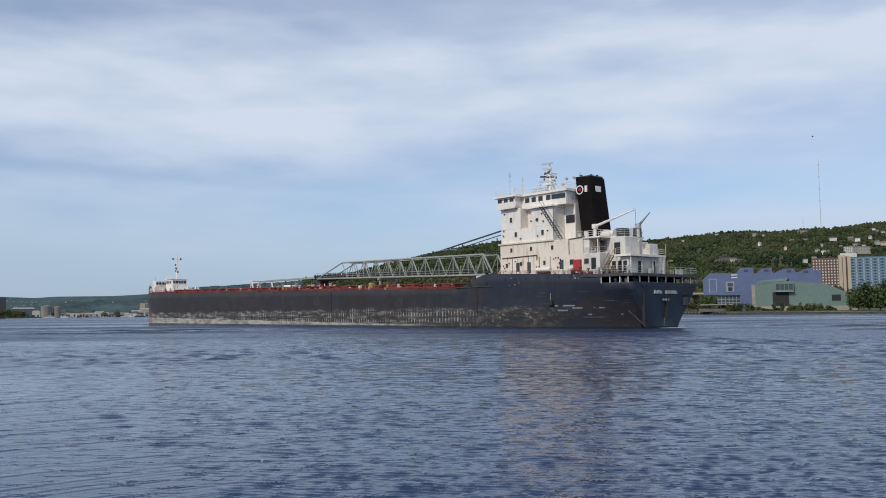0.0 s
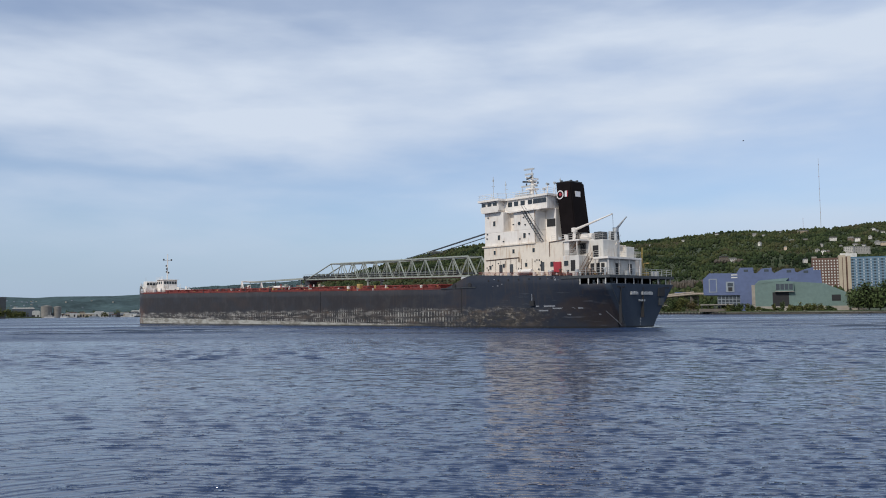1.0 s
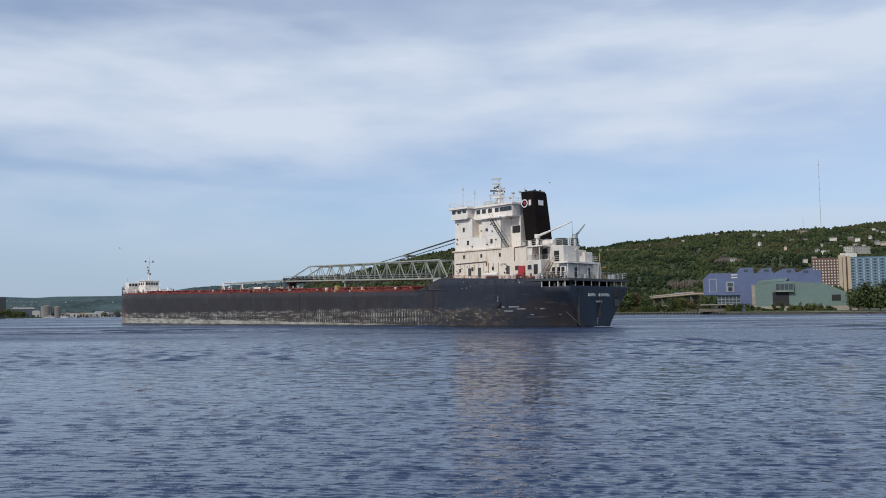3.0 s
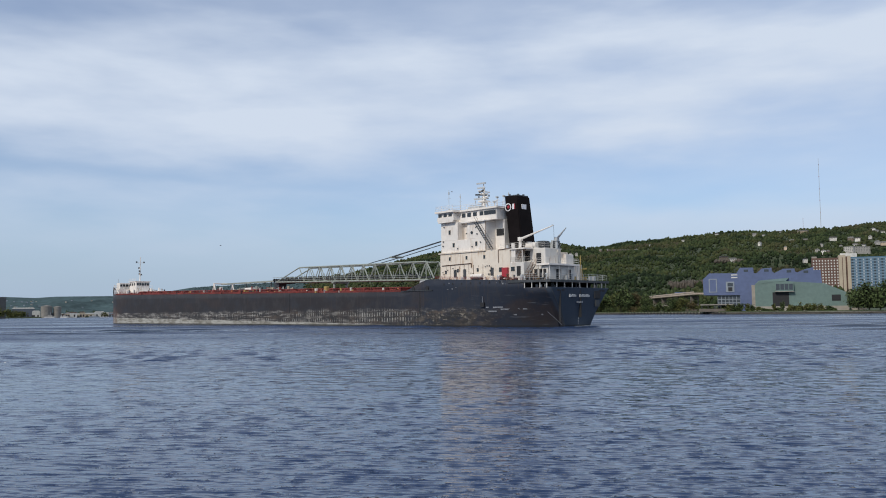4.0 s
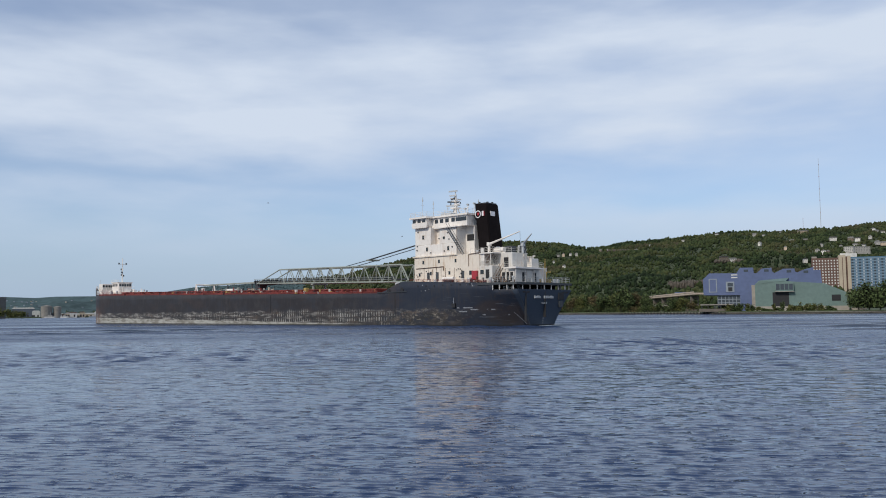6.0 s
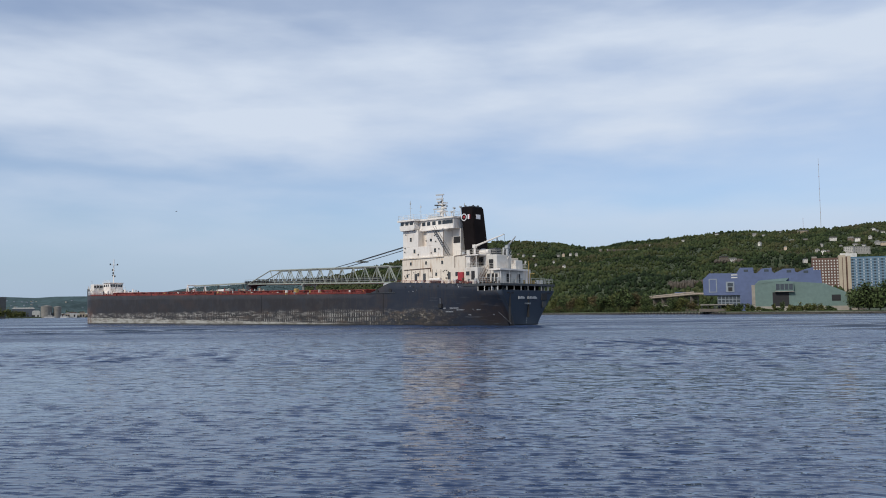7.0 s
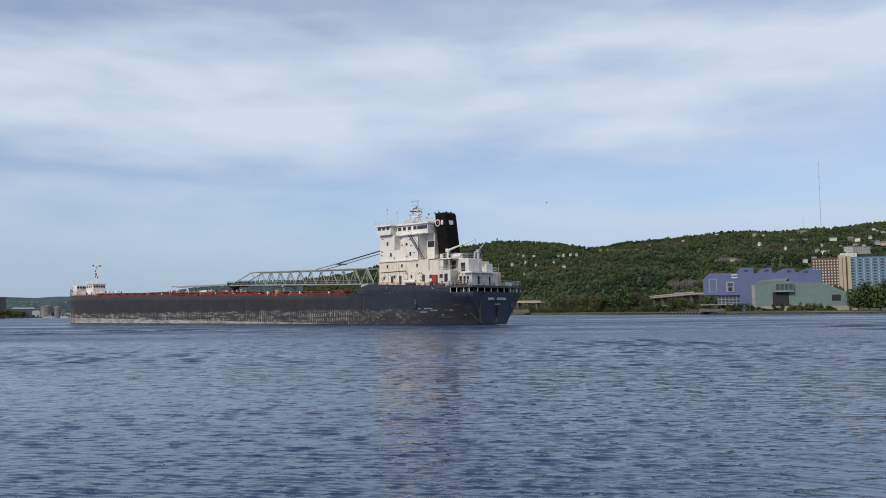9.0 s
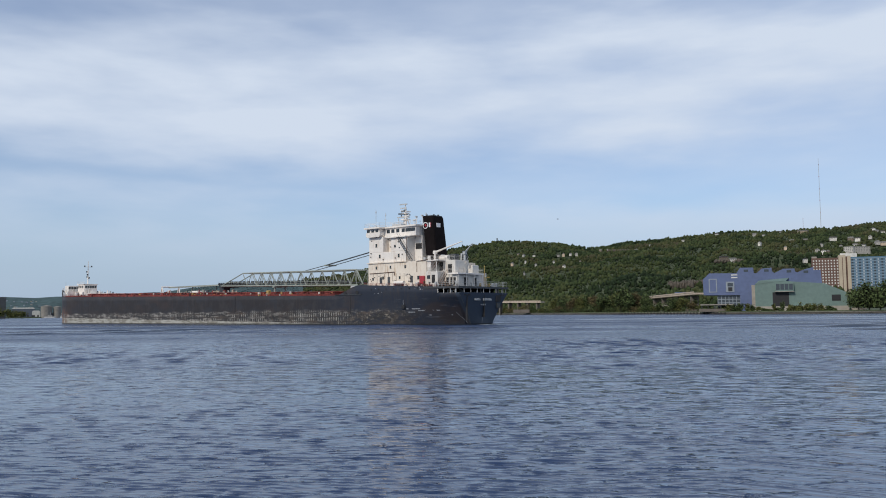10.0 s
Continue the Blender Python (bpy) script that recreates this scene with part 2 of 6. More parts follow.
def water_material():
    m = bpy.data.materials.new("harbour_water")
    m.use_nodes = True
    nt = m.node_tree
    N, L = nt.nodes.new, nt.links.new
    b = nt.nodes["Principled BSDF"]
    b.inputs["Base Color"].default_value = (0.022, 0.041, 0.094, 1)
    b.inputs["IOR"].default_value = 1.33
    tc = N("ShaderNodeTexCoord")
    # ripples too small to build become roughness away from the quay
    ln, rr = N("ShaderNodeVectorMath"), N("ShaderNodeMapRange")
    ln.operation = "LENGTH"
    L(tc.outputs["Object"], ln.inputs[0])
    rr.inputs["From Min"].default_value, rr.inputs["From Max"].default_value = 25, 140
    rr.inputs["To Min"].default_value, rr.inputs["To Max"].default_value = 0.03, 0.33
    L(ln.outputs["Value"], rr.inputs["Value"])
    # broad slicks and gusts change the ripple strength
    mp = N("ShaderNodeMapping")
    mp.inputs["Scale"].default_value = (0.006, 0.035, 1)
    L(tc.outputs["Object"], mp.inputs["Vector"])
    gust = N("ShaderNodeTexNoise")
    gust.inputs["Scale"].default_value, gust.inputs["Detail"].default_value = 1.0, 4
    L(mp.outputs["Vector"], gust.inputs["Vector"])
    gr = N("ShaderNodeMapRange")
    gr.inputs["From Min"].default_value, gr.inputs["From Max"].default_value = 0.35, 0.6
    gr.inputs["To Min"].default_value, gr.inputs["To Max"].default_value = 0.35, 1.0
    L(gust.outputs["Fac"], gr.inputs["Value"])
    # slicks lie smooth between the ruffled stretches
    sl, rm_ = N("ShaderNodeMapRange"), N("ShaderNodeMath")
    sl.inputs["From Min"].default_value, sl.inputs["From Max"].default_value = 0.36, 0.64
    sl.inputs["To Min"].default_value, sl.inputs["To Max"].default_value = 0.45, 1.45
    L(gust.outputs["Fac"], sl.inputs["Value"])
    rm_.operation = "MULTIPLY"
    L(rr.outputs[0], rm_.inputs[0])
    L(sl.outputs[0], rm_.inputs[1])
    L(rm_.outputs[0], b.inputs["Roughness"])
    heights = []
    for sc, stretch, amp in ((3.7, (0.30, 1.0, 1), 0.100), (9.5, (0.30, 1.0, 1), 0.010), (1.3, (0.30, 1, 1), 0.030)):
        mp2, n = N("ShaderNodeMapping"), N("ShaderNodeTexNoise")
        mp2.inputs["Scale"].default_value = stretch
        mp2.inputs["Rotation"].default_value = (0, 0, radians(2 * sc - 4))
        L(tc.outputs["Object"], mp2.inputs["Vector"])
        L(mp2.outputs["Vector"], n.inputs["Vector"])
        n.inputs["Scale"].default_value, n.inputs["Detail"].default_value = sc, 3
        mu = N("ShaderNodeMath")
        mu.operation = "MULTIPLY"
        # flat backs and short steep crests
        cr = N("ShaderNodeMapRange")
        cr.interpolation_type = "SMOOTHSTEP"
        cr.inputs["From Min"].default_value, cr.inputs["From Max"].default_value = 0.55, 0.74
        L(n.outputs["Fac"], cr.inputs["Value"])
        L(cr.outputs[0], mu.inputs[0])
        mu.inputs[1].default_value = amp
        heights.append(mu.outputs[0])
    s1, s2, s3 = N("ShaderNodeMath"), N("ShaderNodeMath"), N("ShaderNodeMath")
    L(heights[0], s1.inputs[0])
    L(heights[1], s1.inputs[1])
    L(s1.outputs[0], s2.inputs[0])
    L(heights[2], s2.inputs[1])
    s3.operation = "MULTIPLY"
    L(s2.outputs[0], s3.inputs[0])
    L(gr.outputs[0], s3.inputs[1])
    # livelier chop out in the channel
    chop, s4 = N("ShaderNodeMapRange"), N("ShaderNodeMath")
    chop.inputs["From Min"].default_value, chop.inputs["From Max"].default_value = 18, 110
    chop.inputs["To Min"].default_value, chop.inputs["To Max"].default_value = 1.0, 1.4
    L(ln.outputs["Value"], chop.inputs["Value"])
    s4.operation = "MULTIPLY"
    L(s3.outputs[0], s4.inputs[0])
    L(chop.outputs[0], s4.inputs[1])
    bp = N("ShaderNodeBump")
    bp.inputs["Strength"].default_value, bp.inputs["Distance"].default_value = 1.0, 1.0
    L(s4.outputs[0], bp.inputs["Height"])
    L(bp.outputs["Normal"], b.inputs["Normal"])
    return m


HULL = hull_paint()
WATER = water_material()
WHITE = streaked("white_ship_paint", (0.775, 0.725, 0.665), (0.40, 0.25, 0.14), 0.32)
CREAM = streaked("stained_white_paint", (0.74, 0.66, 0.555), (0.42, 0.24, 0.10), 0.5)
WEATHERED = streaked("weathered_white_paint", (0.64, 0.61, 0.56), (0.38, 0.22, 0.11), 0.5)
BLACK = material("black_funnel_paint", (0.011, 0.0085, 0.009), 0.85, spread=0.25, scale=0.8, spec=0.08)
DECK_RED = material("red_deck_paint", (0.185, 0.034, 0.027), 0.7, spread=0.45, scale=0.8)
RED = material("red_paint", (0.36, 0.03, 0.04), 0.5, spread=0.12)
BOOM = material("grey_green_boom_paint", (0.28, 0.305, 0.27), 0.6, spread=0.2, scale=1.0)
YELLOW = material("ochre_paint", (0.42, 0.29, 0.09), 0.6, spread=0.15)
STEEL = material("dark_steel", (0.06, 0.065, 0.07), 0.55, 0.3, spread=0.2)
GREY = material("pale_grey_steel", (0.45, 0.46, 0.46), 0.5, 0.2, spread=0.12)
# near-black that stands for the shade inside openings; also used on seams
DARK = material("dark_interior", (0.02, 0.02, 0.022), 0.8, spread=0.1)
GLASS = glass("ship_glass")
BLUE_CLAD = material("blue_metal_cladding", (0.092, 0.122, 0.225), 0.5, spread=0.10, scale=0.4)
GREEN_CLAD = material("green_copper_cladding", (0.125, 0.185, 0.165), 0.55, spread=0.12, scale=0.4)
CONCRETE = material("pale_concrete", (0.30, 0.27, 0.23), 0.85, spread=0.15, scale=0.4)
BRICK = material("brown_brick", (0.125, 0.072, 0.055), 0.85, spread=0.15, scale=0.5)
TAN = material("tan_panel", (0.42, 0.35, 0.26), 0.8, spread=0.10, scale=0.5)
LBLUE = material("blue_panel", (0.060, 0.140, 0.215), 0.6, spread=0.12, scale=0.5)
FACADE_GREY = material("grey_panel", (0.24, 0.27, 0.30), 0.7, spread=0.12, scale=0.5)
WIN_PALE = material("pale_window_frame", (0.55, 0.54, 0.50), 0.5, spread=0.2)
PANE = glass("window_pane", (0.05, 0.06, 0.07), 0.1)
ROOF_GREY = material("grey_shingle", (0.13, 0.125, 0.12), 0.9, spread=0.25, obrand=0.4)
WALL_HOUSE = material("painted_siding", (0.44, 0.42, 0.38), 0.8, spread=0.15, obrand=0.5)
GRASS = material("rough_grass", (0.042, 0.055, 0.023), 0.95, spread=0.35, scale=0.25)


def foliage(name, tones, patch=0.006, share=0.5):
    """Leaves in several tones that change from crown to crown and from one stand of trees to the next."""
    m = material(name, tones[0], 0.9, spread=0.18, scale=0.12, island=0.16, spec=0.12)
    nt = m.node_tree
    N, L = nt.nodes.new, nt.links.new
    hsv = next(q for q in nt.nodes if q.bl_idname == "ShaderNodeHueSaturation")
    tc, big, geo, mu, ma, ramp = (N("ShaderNode" + q) for q in ("TexCoord", "TexNoise", "NewGeometry", "Math", "Math", "ValToRGB"))
    big.inputs["Scale"].default_value, big.inputs["Detail"].default_value, big.inputs["Roughness"].default_value = patch, 5, 0.6
    L(tc.outputs["Object"], big.inputs["Vector"])
    mu.operation, ma.operation = "MULTIPLY", "MULTIPLY_ADD"
    L(geo.outputs["Random Per Island"], mu.inputs[0])
    mu.inputs[1].default_value = 1 - share
    L(big.outputs["Fac"], ma.inputs[0])
    ma.inputs[1].default_value = share * 2.7
    L(mu.outputs[0], ma.inputs[2])
    sb = N("ShaderNodeMath")
    sb.operation = "SUBTRACT"
    L(ma.outputs[0], sb.inputs[0])
    sb.inputs[1].default_value = share * 0.85
    el = ramp.color_ramp.elements
    while len(el) < len(tones):
        el.new(0.5)
    for i, (e_, c) in enumerate(zip(el, tones)):
        e_.position, e_.color = 0.12 + 0.76 * i / (len(tones) - 1), (*c, 1)
    L(sb.outputs[0], ramp.inputs["Fac"])
    L(ramp.outputs["Color"], hsv.inputs["Color"])
    return m


LEAF = foliage("hillside_foliage", [(0.015, 0.025, 0.012), (0.024, 0.037, 0.015), (0.042, 0.056, 0.021), (0.051, 0.055, 0.022), (0.053, 0.046, 0.028)], share=0.78)
LEAF2 = material("dark_foliage", (0.056, 0.076, 0.028), 0.9, spread=0.30, scale=0.3, island=0.5, spec=0.2)
LEAF3 = material("yellow_green_foliage", (0.092, 0.098, 0.032), 0.9, spread=0.30, scale=0.3, island=0.35, spec=0.2)
LEAF4 = material("russet_foliage", (0.095, 0.076, 0.036), 0.9, spread=0.30, scale=0.3, island=0.4, spec=0.2)
# bluish base colour: the haze of distance is mixed into the woods' green
HAZED_HILL = material("far_hill_with_haze", (0.054, 0.083, 0.086), 0.95, spread=0.30, scale=0.035, island=0.06, spec=0.1)
BARK = material("bark", (0.09, 0.07, 0.05), 0.9, spread=0.2, scale=3)
TIMBER = material("weathered_timber", (0.14, 0.12, 0.10), 0.9, spread=0.25)
FOAM = material("water_foam", (0.42, 0.47, 0.50), 0.6, spread=0.6, scale=1.2)
SLICK = glass("smooth_slick_water", (0.022, 0.036, 0.066), 0.10)
RUBBER = material("black_rubber", (0.02, 0.02, 0.02), 0.85)


# ---- mesh helpers ----
def box(bm, x0, y0, z0, x1, y1, z1, bevel=0.0):
    r = bmesh.ops.create_cube(bm, size=1.0)
    for v in r["verts"]:
        v.co = Vector(((x0 + x1) / 2 + v.co.x * (x1 - x0), (y0 + y1) / 2 + v.co.y * (y1 - y0), (z0 + z1) / 2 + v.co.z * (z1 - z0)))
    if bevel:
        bmesh.ops.bevel(bm, geom=list({e for v in r["verts"] for e in v.link_edges}), offset=bevel, segments=1, affect="EDGES")
    return bm


def rod(bm, p, q, r=0.05, n=6, r2=None):
    p, q = Vector(p), Vector(q)
    d = q - p
    m = Matrix.Translation((p + q) / 2) @ d.to_track_quat("Z", "Y").to_matrix().to_4x4()
    bmesh.ops.create_cone(bm, cap_ends=True, segments=n, radius1=r, radius2=r if r2 is None else r2, depth=d.length, matrix=m)
    return bm


def prism(bm, outline, y0, y1):
    """An outline in x, z pushed through from y0 to y1."""
    a = [bm.verts.new((x, y0, z)) for x, z in outline]
    b = [bm.verts.new((x, y1, z)) for x, z in outline]
    n = len(outline)
    bm.faces.new(a)
    bm.faces.new(b[::-1])
    for i in range(n):
        bm.faces.new((a[i], b[i], b[(i + 1) % n], a[(i + 1) % n]))
    bmesh.ops.recalc_face_normals(bm, faces=bm.faces[:])
    return bm


def plan_prism(bm, outline, z0, z1):
    a = [bm.verts.new((x, y, z0)) for x, y in outline]
    b = [bm.verts.new((x, y, z1)) for x, y in outline]
    n = len(outline)
    bm.faces.new(a)
    bm.faces.new(b[::-1])
    for i in range(n):
        bm.faces.new((a[i], b[i], b[(i + 1) % n], a[(i + 1) % n]))
    bmesh.ops.recalc_face_normals(bm, faces=bm.faces[:])
    return bm


def part(name, bm, mat, parent=None, label=""):
    me = bpy.data.meshes.new(name)
    bm.to_mesh(me)
    bm.free()
    me.materials.append(mat)
    ob = new(name, me)
    if parent:
        ob.parent = parent
    if label:
        ob["label"] = label
    return ob


def B():
    return bmesh.new()


def boxp(name, lim, mat, parent=None, label="", bevel=0.0):
    return part(name, box(B(), *lim, bevel=bevel), mat, parent, label)


def mesh_np(name, verts, faces, mat, smooth=False):
    """A mesh from computed arrays; faces all of one size."""
    me = bpy.data.meshes.new(name)
    k = faces.shape[1]
    me.vertices.add(len(verts))
    me.vertices.foreach_set("co", verts.astype(np.float32).ravel())
    me.loops.add(faces.size)
    me.loops.foreach_set("vertex_index", faces.astype(np.int32).ravel())
    me.polygons.add(len(faces))
    me.polygons.foreach_set("loop_start", np.arange(0, faces.size, k, dtype=np.int32))
    if smooth:
        me.polygons.foreach_set("use_smooth", np.ones(len(faces), dtype=bool))
    me.update(calc_edges=True)
    me.materials.append(mat)
    return me


def polar(az, d, z=0.0):
    return d * math.sin(radians(az)), d * math.cos(radians(az)), z


def place(az, d, z=0.0, turn=0.0):
    """A pose at a bearing and distance from the quay: x to the right, y away."""
    x, y, _ = polar(az, d)
    return pose(x, y, z, 0, 0, -az + turn)


# ---- water ----
def make_water():
    """One sheet of small wind waves, fine near the quay and coarse towards the horizon."""
    rng = np.random.default_rng(3)
    radii = [0.01, 3.0, 5.5, 7.0, 8.0]
    grow = lambda q: 0.0030 + 0.0052 * min(1, max(0, (q - 30) / 270))
    while radii[-1] < 480:
        radii.append(radii[-1] * (1 + grow(radii[-1])))
    while radii[-1] < 4950:
        radii.append(radii[-1] * 1.06)
    r = np.array(radii)
    fine = np.linspace(-31, 31, 570)
    coarse = np.linspace(31, 329, 50)[1:-1]
    az = np.radians(np.concatenate([fine, coarse]))
    R, A = np.meshgrid(r, az, indexing="ij")
    X, Y = R * np.sin(A), R * np.cos(A)
    Z = np.zeros_like(X)
    step = R * (0.0030 + 0.0052 * np.clip((R - 30) / 270, 0, 1))
    # wind ripples; longer ones farther out where the harbour opens
    for count, lo, hi, spread, amp, near, gain in ((120, .09, .24, .26, .0036, 0, .75), (60, .20, .55, .22, .0030, 9, .8), (40, .6, 2.0, .3, .0034, 26, 1.0), (36, 1.3, 4.5, .4, .0020, 45, 1.0), (36, 3.0, 10, .4, .0030, 70, 1.0)):
        S = np.zeros_like(X)
        for k in range(count):
            lam = lo * (hi / lo) ** rng.random()
            way = radians(186) + rng.normal(0, spread)
            kx, ky = math.sin(way) * 2 * math.pi / lam, math.cos(way) * 2 * math.pi / lam
            fade = np.clip((lam / step - 2.2) / 2.5, 0, 1)
            if near:
                fade = fade * np.clip((R - near) / (near * 1.5), 0, 1)
            ph = kx * X + ky * Y + rng.random() * 6.28
            S += amp * lam ** .95 * fade * np.sin(ph)
        # few steep crests stand out of a gentle field
        sigma = float(np.sqrt((S[(R > near * 3) & (R < near * 3 + 25)] ** 2).mean()))
        Z += gain * (S + .6 * np.maximum(0, S - .75 * sigma))
    gust = 0.86 + 0.22 * np.sin(X * 0.11 + 0.07 * Y) * np.sin(Y * 0.09 - 0.05 * X + 1.0) + 0.22 * np.sin(X * .031 + 2) * np.sin(Y * .043 + X * .01)
    # chop where the ship has passed
    gust = gust + .5 * np.exp(-((Y - 68) / 17) ** 2) * np.clip((X - 4) / 14, 0, 1)
    # a smoothed lane behind it, and a breeze over the near water
    gust = gust - .4 * np.exp(-((Y - 118) / 22) ** 2) * np.clip((X - 12) / 14, 0, 1)
    gust = gust + .3 * np.clip((-X - 1) / 8, 0, 1) * np.exp(-(Y / 26) ** 2)
    Z *= np.where(R < 470, gust, 0)
    # crests lean downwind, so that their fronts are steep and their backs long
    lean = 2.5 * Z
    X, Y = X - lean * np.sin(A), Y - lean * np.cos(A)
    n, m = X.shape
    verts = np.stack([X.ravel(), Y.ravel(), Z.ravel()], 1)
    i, j = np.meshgrid(np.arange(n - 1), np.arange(m), indexing="ij")
    j2 = (j + 1) % m
    faces = np.stack([i * m + j, (i + 1) * m + j, (i + 1) * m + j2, i * m + j2], -1).reshape(-1, 4)
    ob = new("water", mesh_np("water", verts, faces, WATER, smooth=True))
    return tagged(ob, "rippled blue-grey harbour water with small wind waves", "water", kind="structure")


water = make_water()


def make_wake():
    """Long low wake waves that the ship leaves on the water."""
    rng = np.random.default_rng(8)
    V, F = [], []
    for x0, y0, x1, y1, w, h in ((40, 140, 135, 138, 3.4, .46), (42, 122, 130, 112, 2.6, .34), (48, 165, 150, 172, 4.4, .50), (40, 190, 170, 208, 4.5, .22), (55, 240, 190, 250, 6, .25), 
                                 (-84, 150, -30, 160, 2.6, .24), (-76, 132, -24, 144, 2.0, .20), (-95, 205, -45, 214, 3.5, .2), (30, 300, 240, 330, 8, .3)):
        n = 60
        base = sum(len(v) for v in V)
        t = np.linspace(0, 1, n)
        mid = y0 + (y1 - y0) * t + np.sin(t * 3.1) * (y1 - y0 + 6) * .15 + np.cumsum(rng.normal(0, .05, n))
        swell = np.convolve(rng.uniform(0, 1.6, n + 8), np.ones(9) / 9, "valid")[:n] ** 2 + .1
        rows = []
        for o, q in ((-.34, -.35), (-.16, .75), (0, 1.0), (.2, .6), (.5, -.35)):
            rows.append(np.stack([x0 + (x1 - x0) * t, mid + o * w, (1.15 * h * q + .05) * np.sin(np.pi * t) ** .6 * swell - .12 * (1 - np.sin(np.pi * t) ** .3) - (.1 if q < 0 else 0)], 1))
        V.append(np.concatenate(rows))
        i = np.arange(n - 1)
        for k in range(4):
            F.append(base + np.stack([k * n + i, k * n + i + 1, (k + 1) * n + i + 1, (k + 1) * n + i], 1))
    ob = new("wake_wave", mesh_np("wake_wave", np.concatenate(V), np.concatenate(F), SLICK, smooth=True))
    return tagged(ob, "long low smooth wake waves on the water", "water", kind="stuff")


make_wake()

# ---- land ----
SHORE = [(-60, 1750), (-27, 1750), (-21, 1850), (-17, 1800), (-10, 1500), (0, 1150), (4.4, 985), (8.2, 868), (12, 780), (15.6, 712), (17.5, 665), (19.1, 648), (22.5, 634), (28, 632), (60, 630)]
RIDGE_D = [(-60, 4600), (-18, 4600), (-14, 3700), (-6, 3100), (3, 2700), (12, 2500), (60, 2500)]
RIDGE_T = [(-60, .0215), (-27.9, .0213), (-26, .0200), (-24.8, .0215), (-21.5, .0221), (-19.1, .0246), (-15.4, .0355), (-13.5, .0388), (-10.9, .0414), (-8.6, .0454),
           (-6.3, .0506), (-4, .0613), (-1.7, .0705), (.6, .079), (2.6, .0841), (3.7, .0875), (5.7, .0867), (7.8, .0839), (8.7, .0809), (9.8, .0778), (11, .0787),
           (12.5, .0833), (15.7, .0869), (17.5, .089), (19.3, .0918), (22, .089), (23.7, .0907), (25.9, .0918), (27.2, .094), (60, .094)]


def lerp(table, x):
    t = np.array(table)
    return np.interp(x, t[:, 0], t[:, 1])


def height(az, r):
    """Height of the land at a bearing and distance."""
    az, r = np.asarray(az, float), np.asarray(r, float)
    r0, r1 = lerp(SHORE, az), lerp(RIDGE_D, az)
    top = 2.86 + (lerp(RIDGE_T, az) - np.interp(az, [-17, -14.5, -8], [.0002, .0036, .0040])) * r1
    far = np.clip((az + 14) / -4, 0, 1)
    r0b = r0 + 130 + far * 1700
    u = np.clip((r - r0b) / (r1 - r0b), 0, 1)
    x, y = r * np.sin(np.radians(az)), r * np.cos(np.radians(az))
    lump = np.sin(x * .011 + 1) * np.sin(y * .013) + .6 * np.sin(x * .027 + y * .019) + .4 * np.sin(x * .05 - y * .043)
    z = 2.3 + (top - 2.3) * (.75 * u ** 1.15 + .25 * u ** 2) + lump * 9 * np.clip(u * (1 - u) * 4, 0, 1)
    z = np.where(r > r1, top - (r - r1) * .01, z)
    return np.where(r < r0 + 1, -2.0, z)


def make_ground():
    az = np.concatenate([np.linspace(-60, -32, 12)[:-1], np.linspace(-32, 32, 330), np.linspace(32, 60, 12)[1:]])
    u = np.concatenate([[0, .0008, .002], np.linspace(.006, 1, 90), [1.02, 1.06]])
    r0, r1 = lerp(SHORE, az), lerp(RIDGE_D, az)
    R = r0[None] + u[:, None] * (r1 - r0)[None]
    A = np.repeat(az[None], len(u), 0)
    Z = height(A, R)
    Z[0] = -2.0
    verts = np.stack([(R * np.sin(np.radians(A))).ravel(), (R * np.cos(np.radians(A))).ravel(), Z.ravel()], 1)
    n, m = R.shape
    i, j = np.meshgrid(np.arange(n - 1), np.arange(m - 1), indexing="ij")
    faces = np.stack([i * m + j, i * m + j + 1, (i + 1) * m + j + 1, (i + 1) * m + j], -1).reshape(-1, 4)
    me = mesh_np("ground", verts, faces, GRASS, smooth=True)
    # the far hills take the haze-tinted woods colour down to the town
    me.materials.append(HAZED_HILL)
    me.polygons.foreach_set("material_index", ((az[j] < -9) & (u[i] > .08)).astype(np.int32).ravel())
    ob = new("ground", me)
    return tagged(ob, "grassy shore rising to a long wooded hillside", "ground", kind="structure")


ground = make_ground()


def ico(sub):
    bm = bmesh.new()
    bmesh.ops.create_icosphere(bm, subdivisions=sub, radius=1.0)
    bm.verts.ensure_lookup_table()
    v = np.array([x.co[:] for x in bm.verts])
    f = np.array([[w.index for w in x.verts] for x in bm.faces])
    bm.free()
    return v, f


def site(az, tan):
    """Where the slope first rises to that angle."""
    r = np.linspace(float(lerp(SHORE, az)) + 5, float(lerp(RIDGE_D, az)), 600)
    z = height(np.full_like(r, az), r)
    ok = (z - 2.86) / r >= tan
    i = int(np.argmax(ok)) if ok.any() else len(r) - 12
    return float(r[i]), float(z[i])


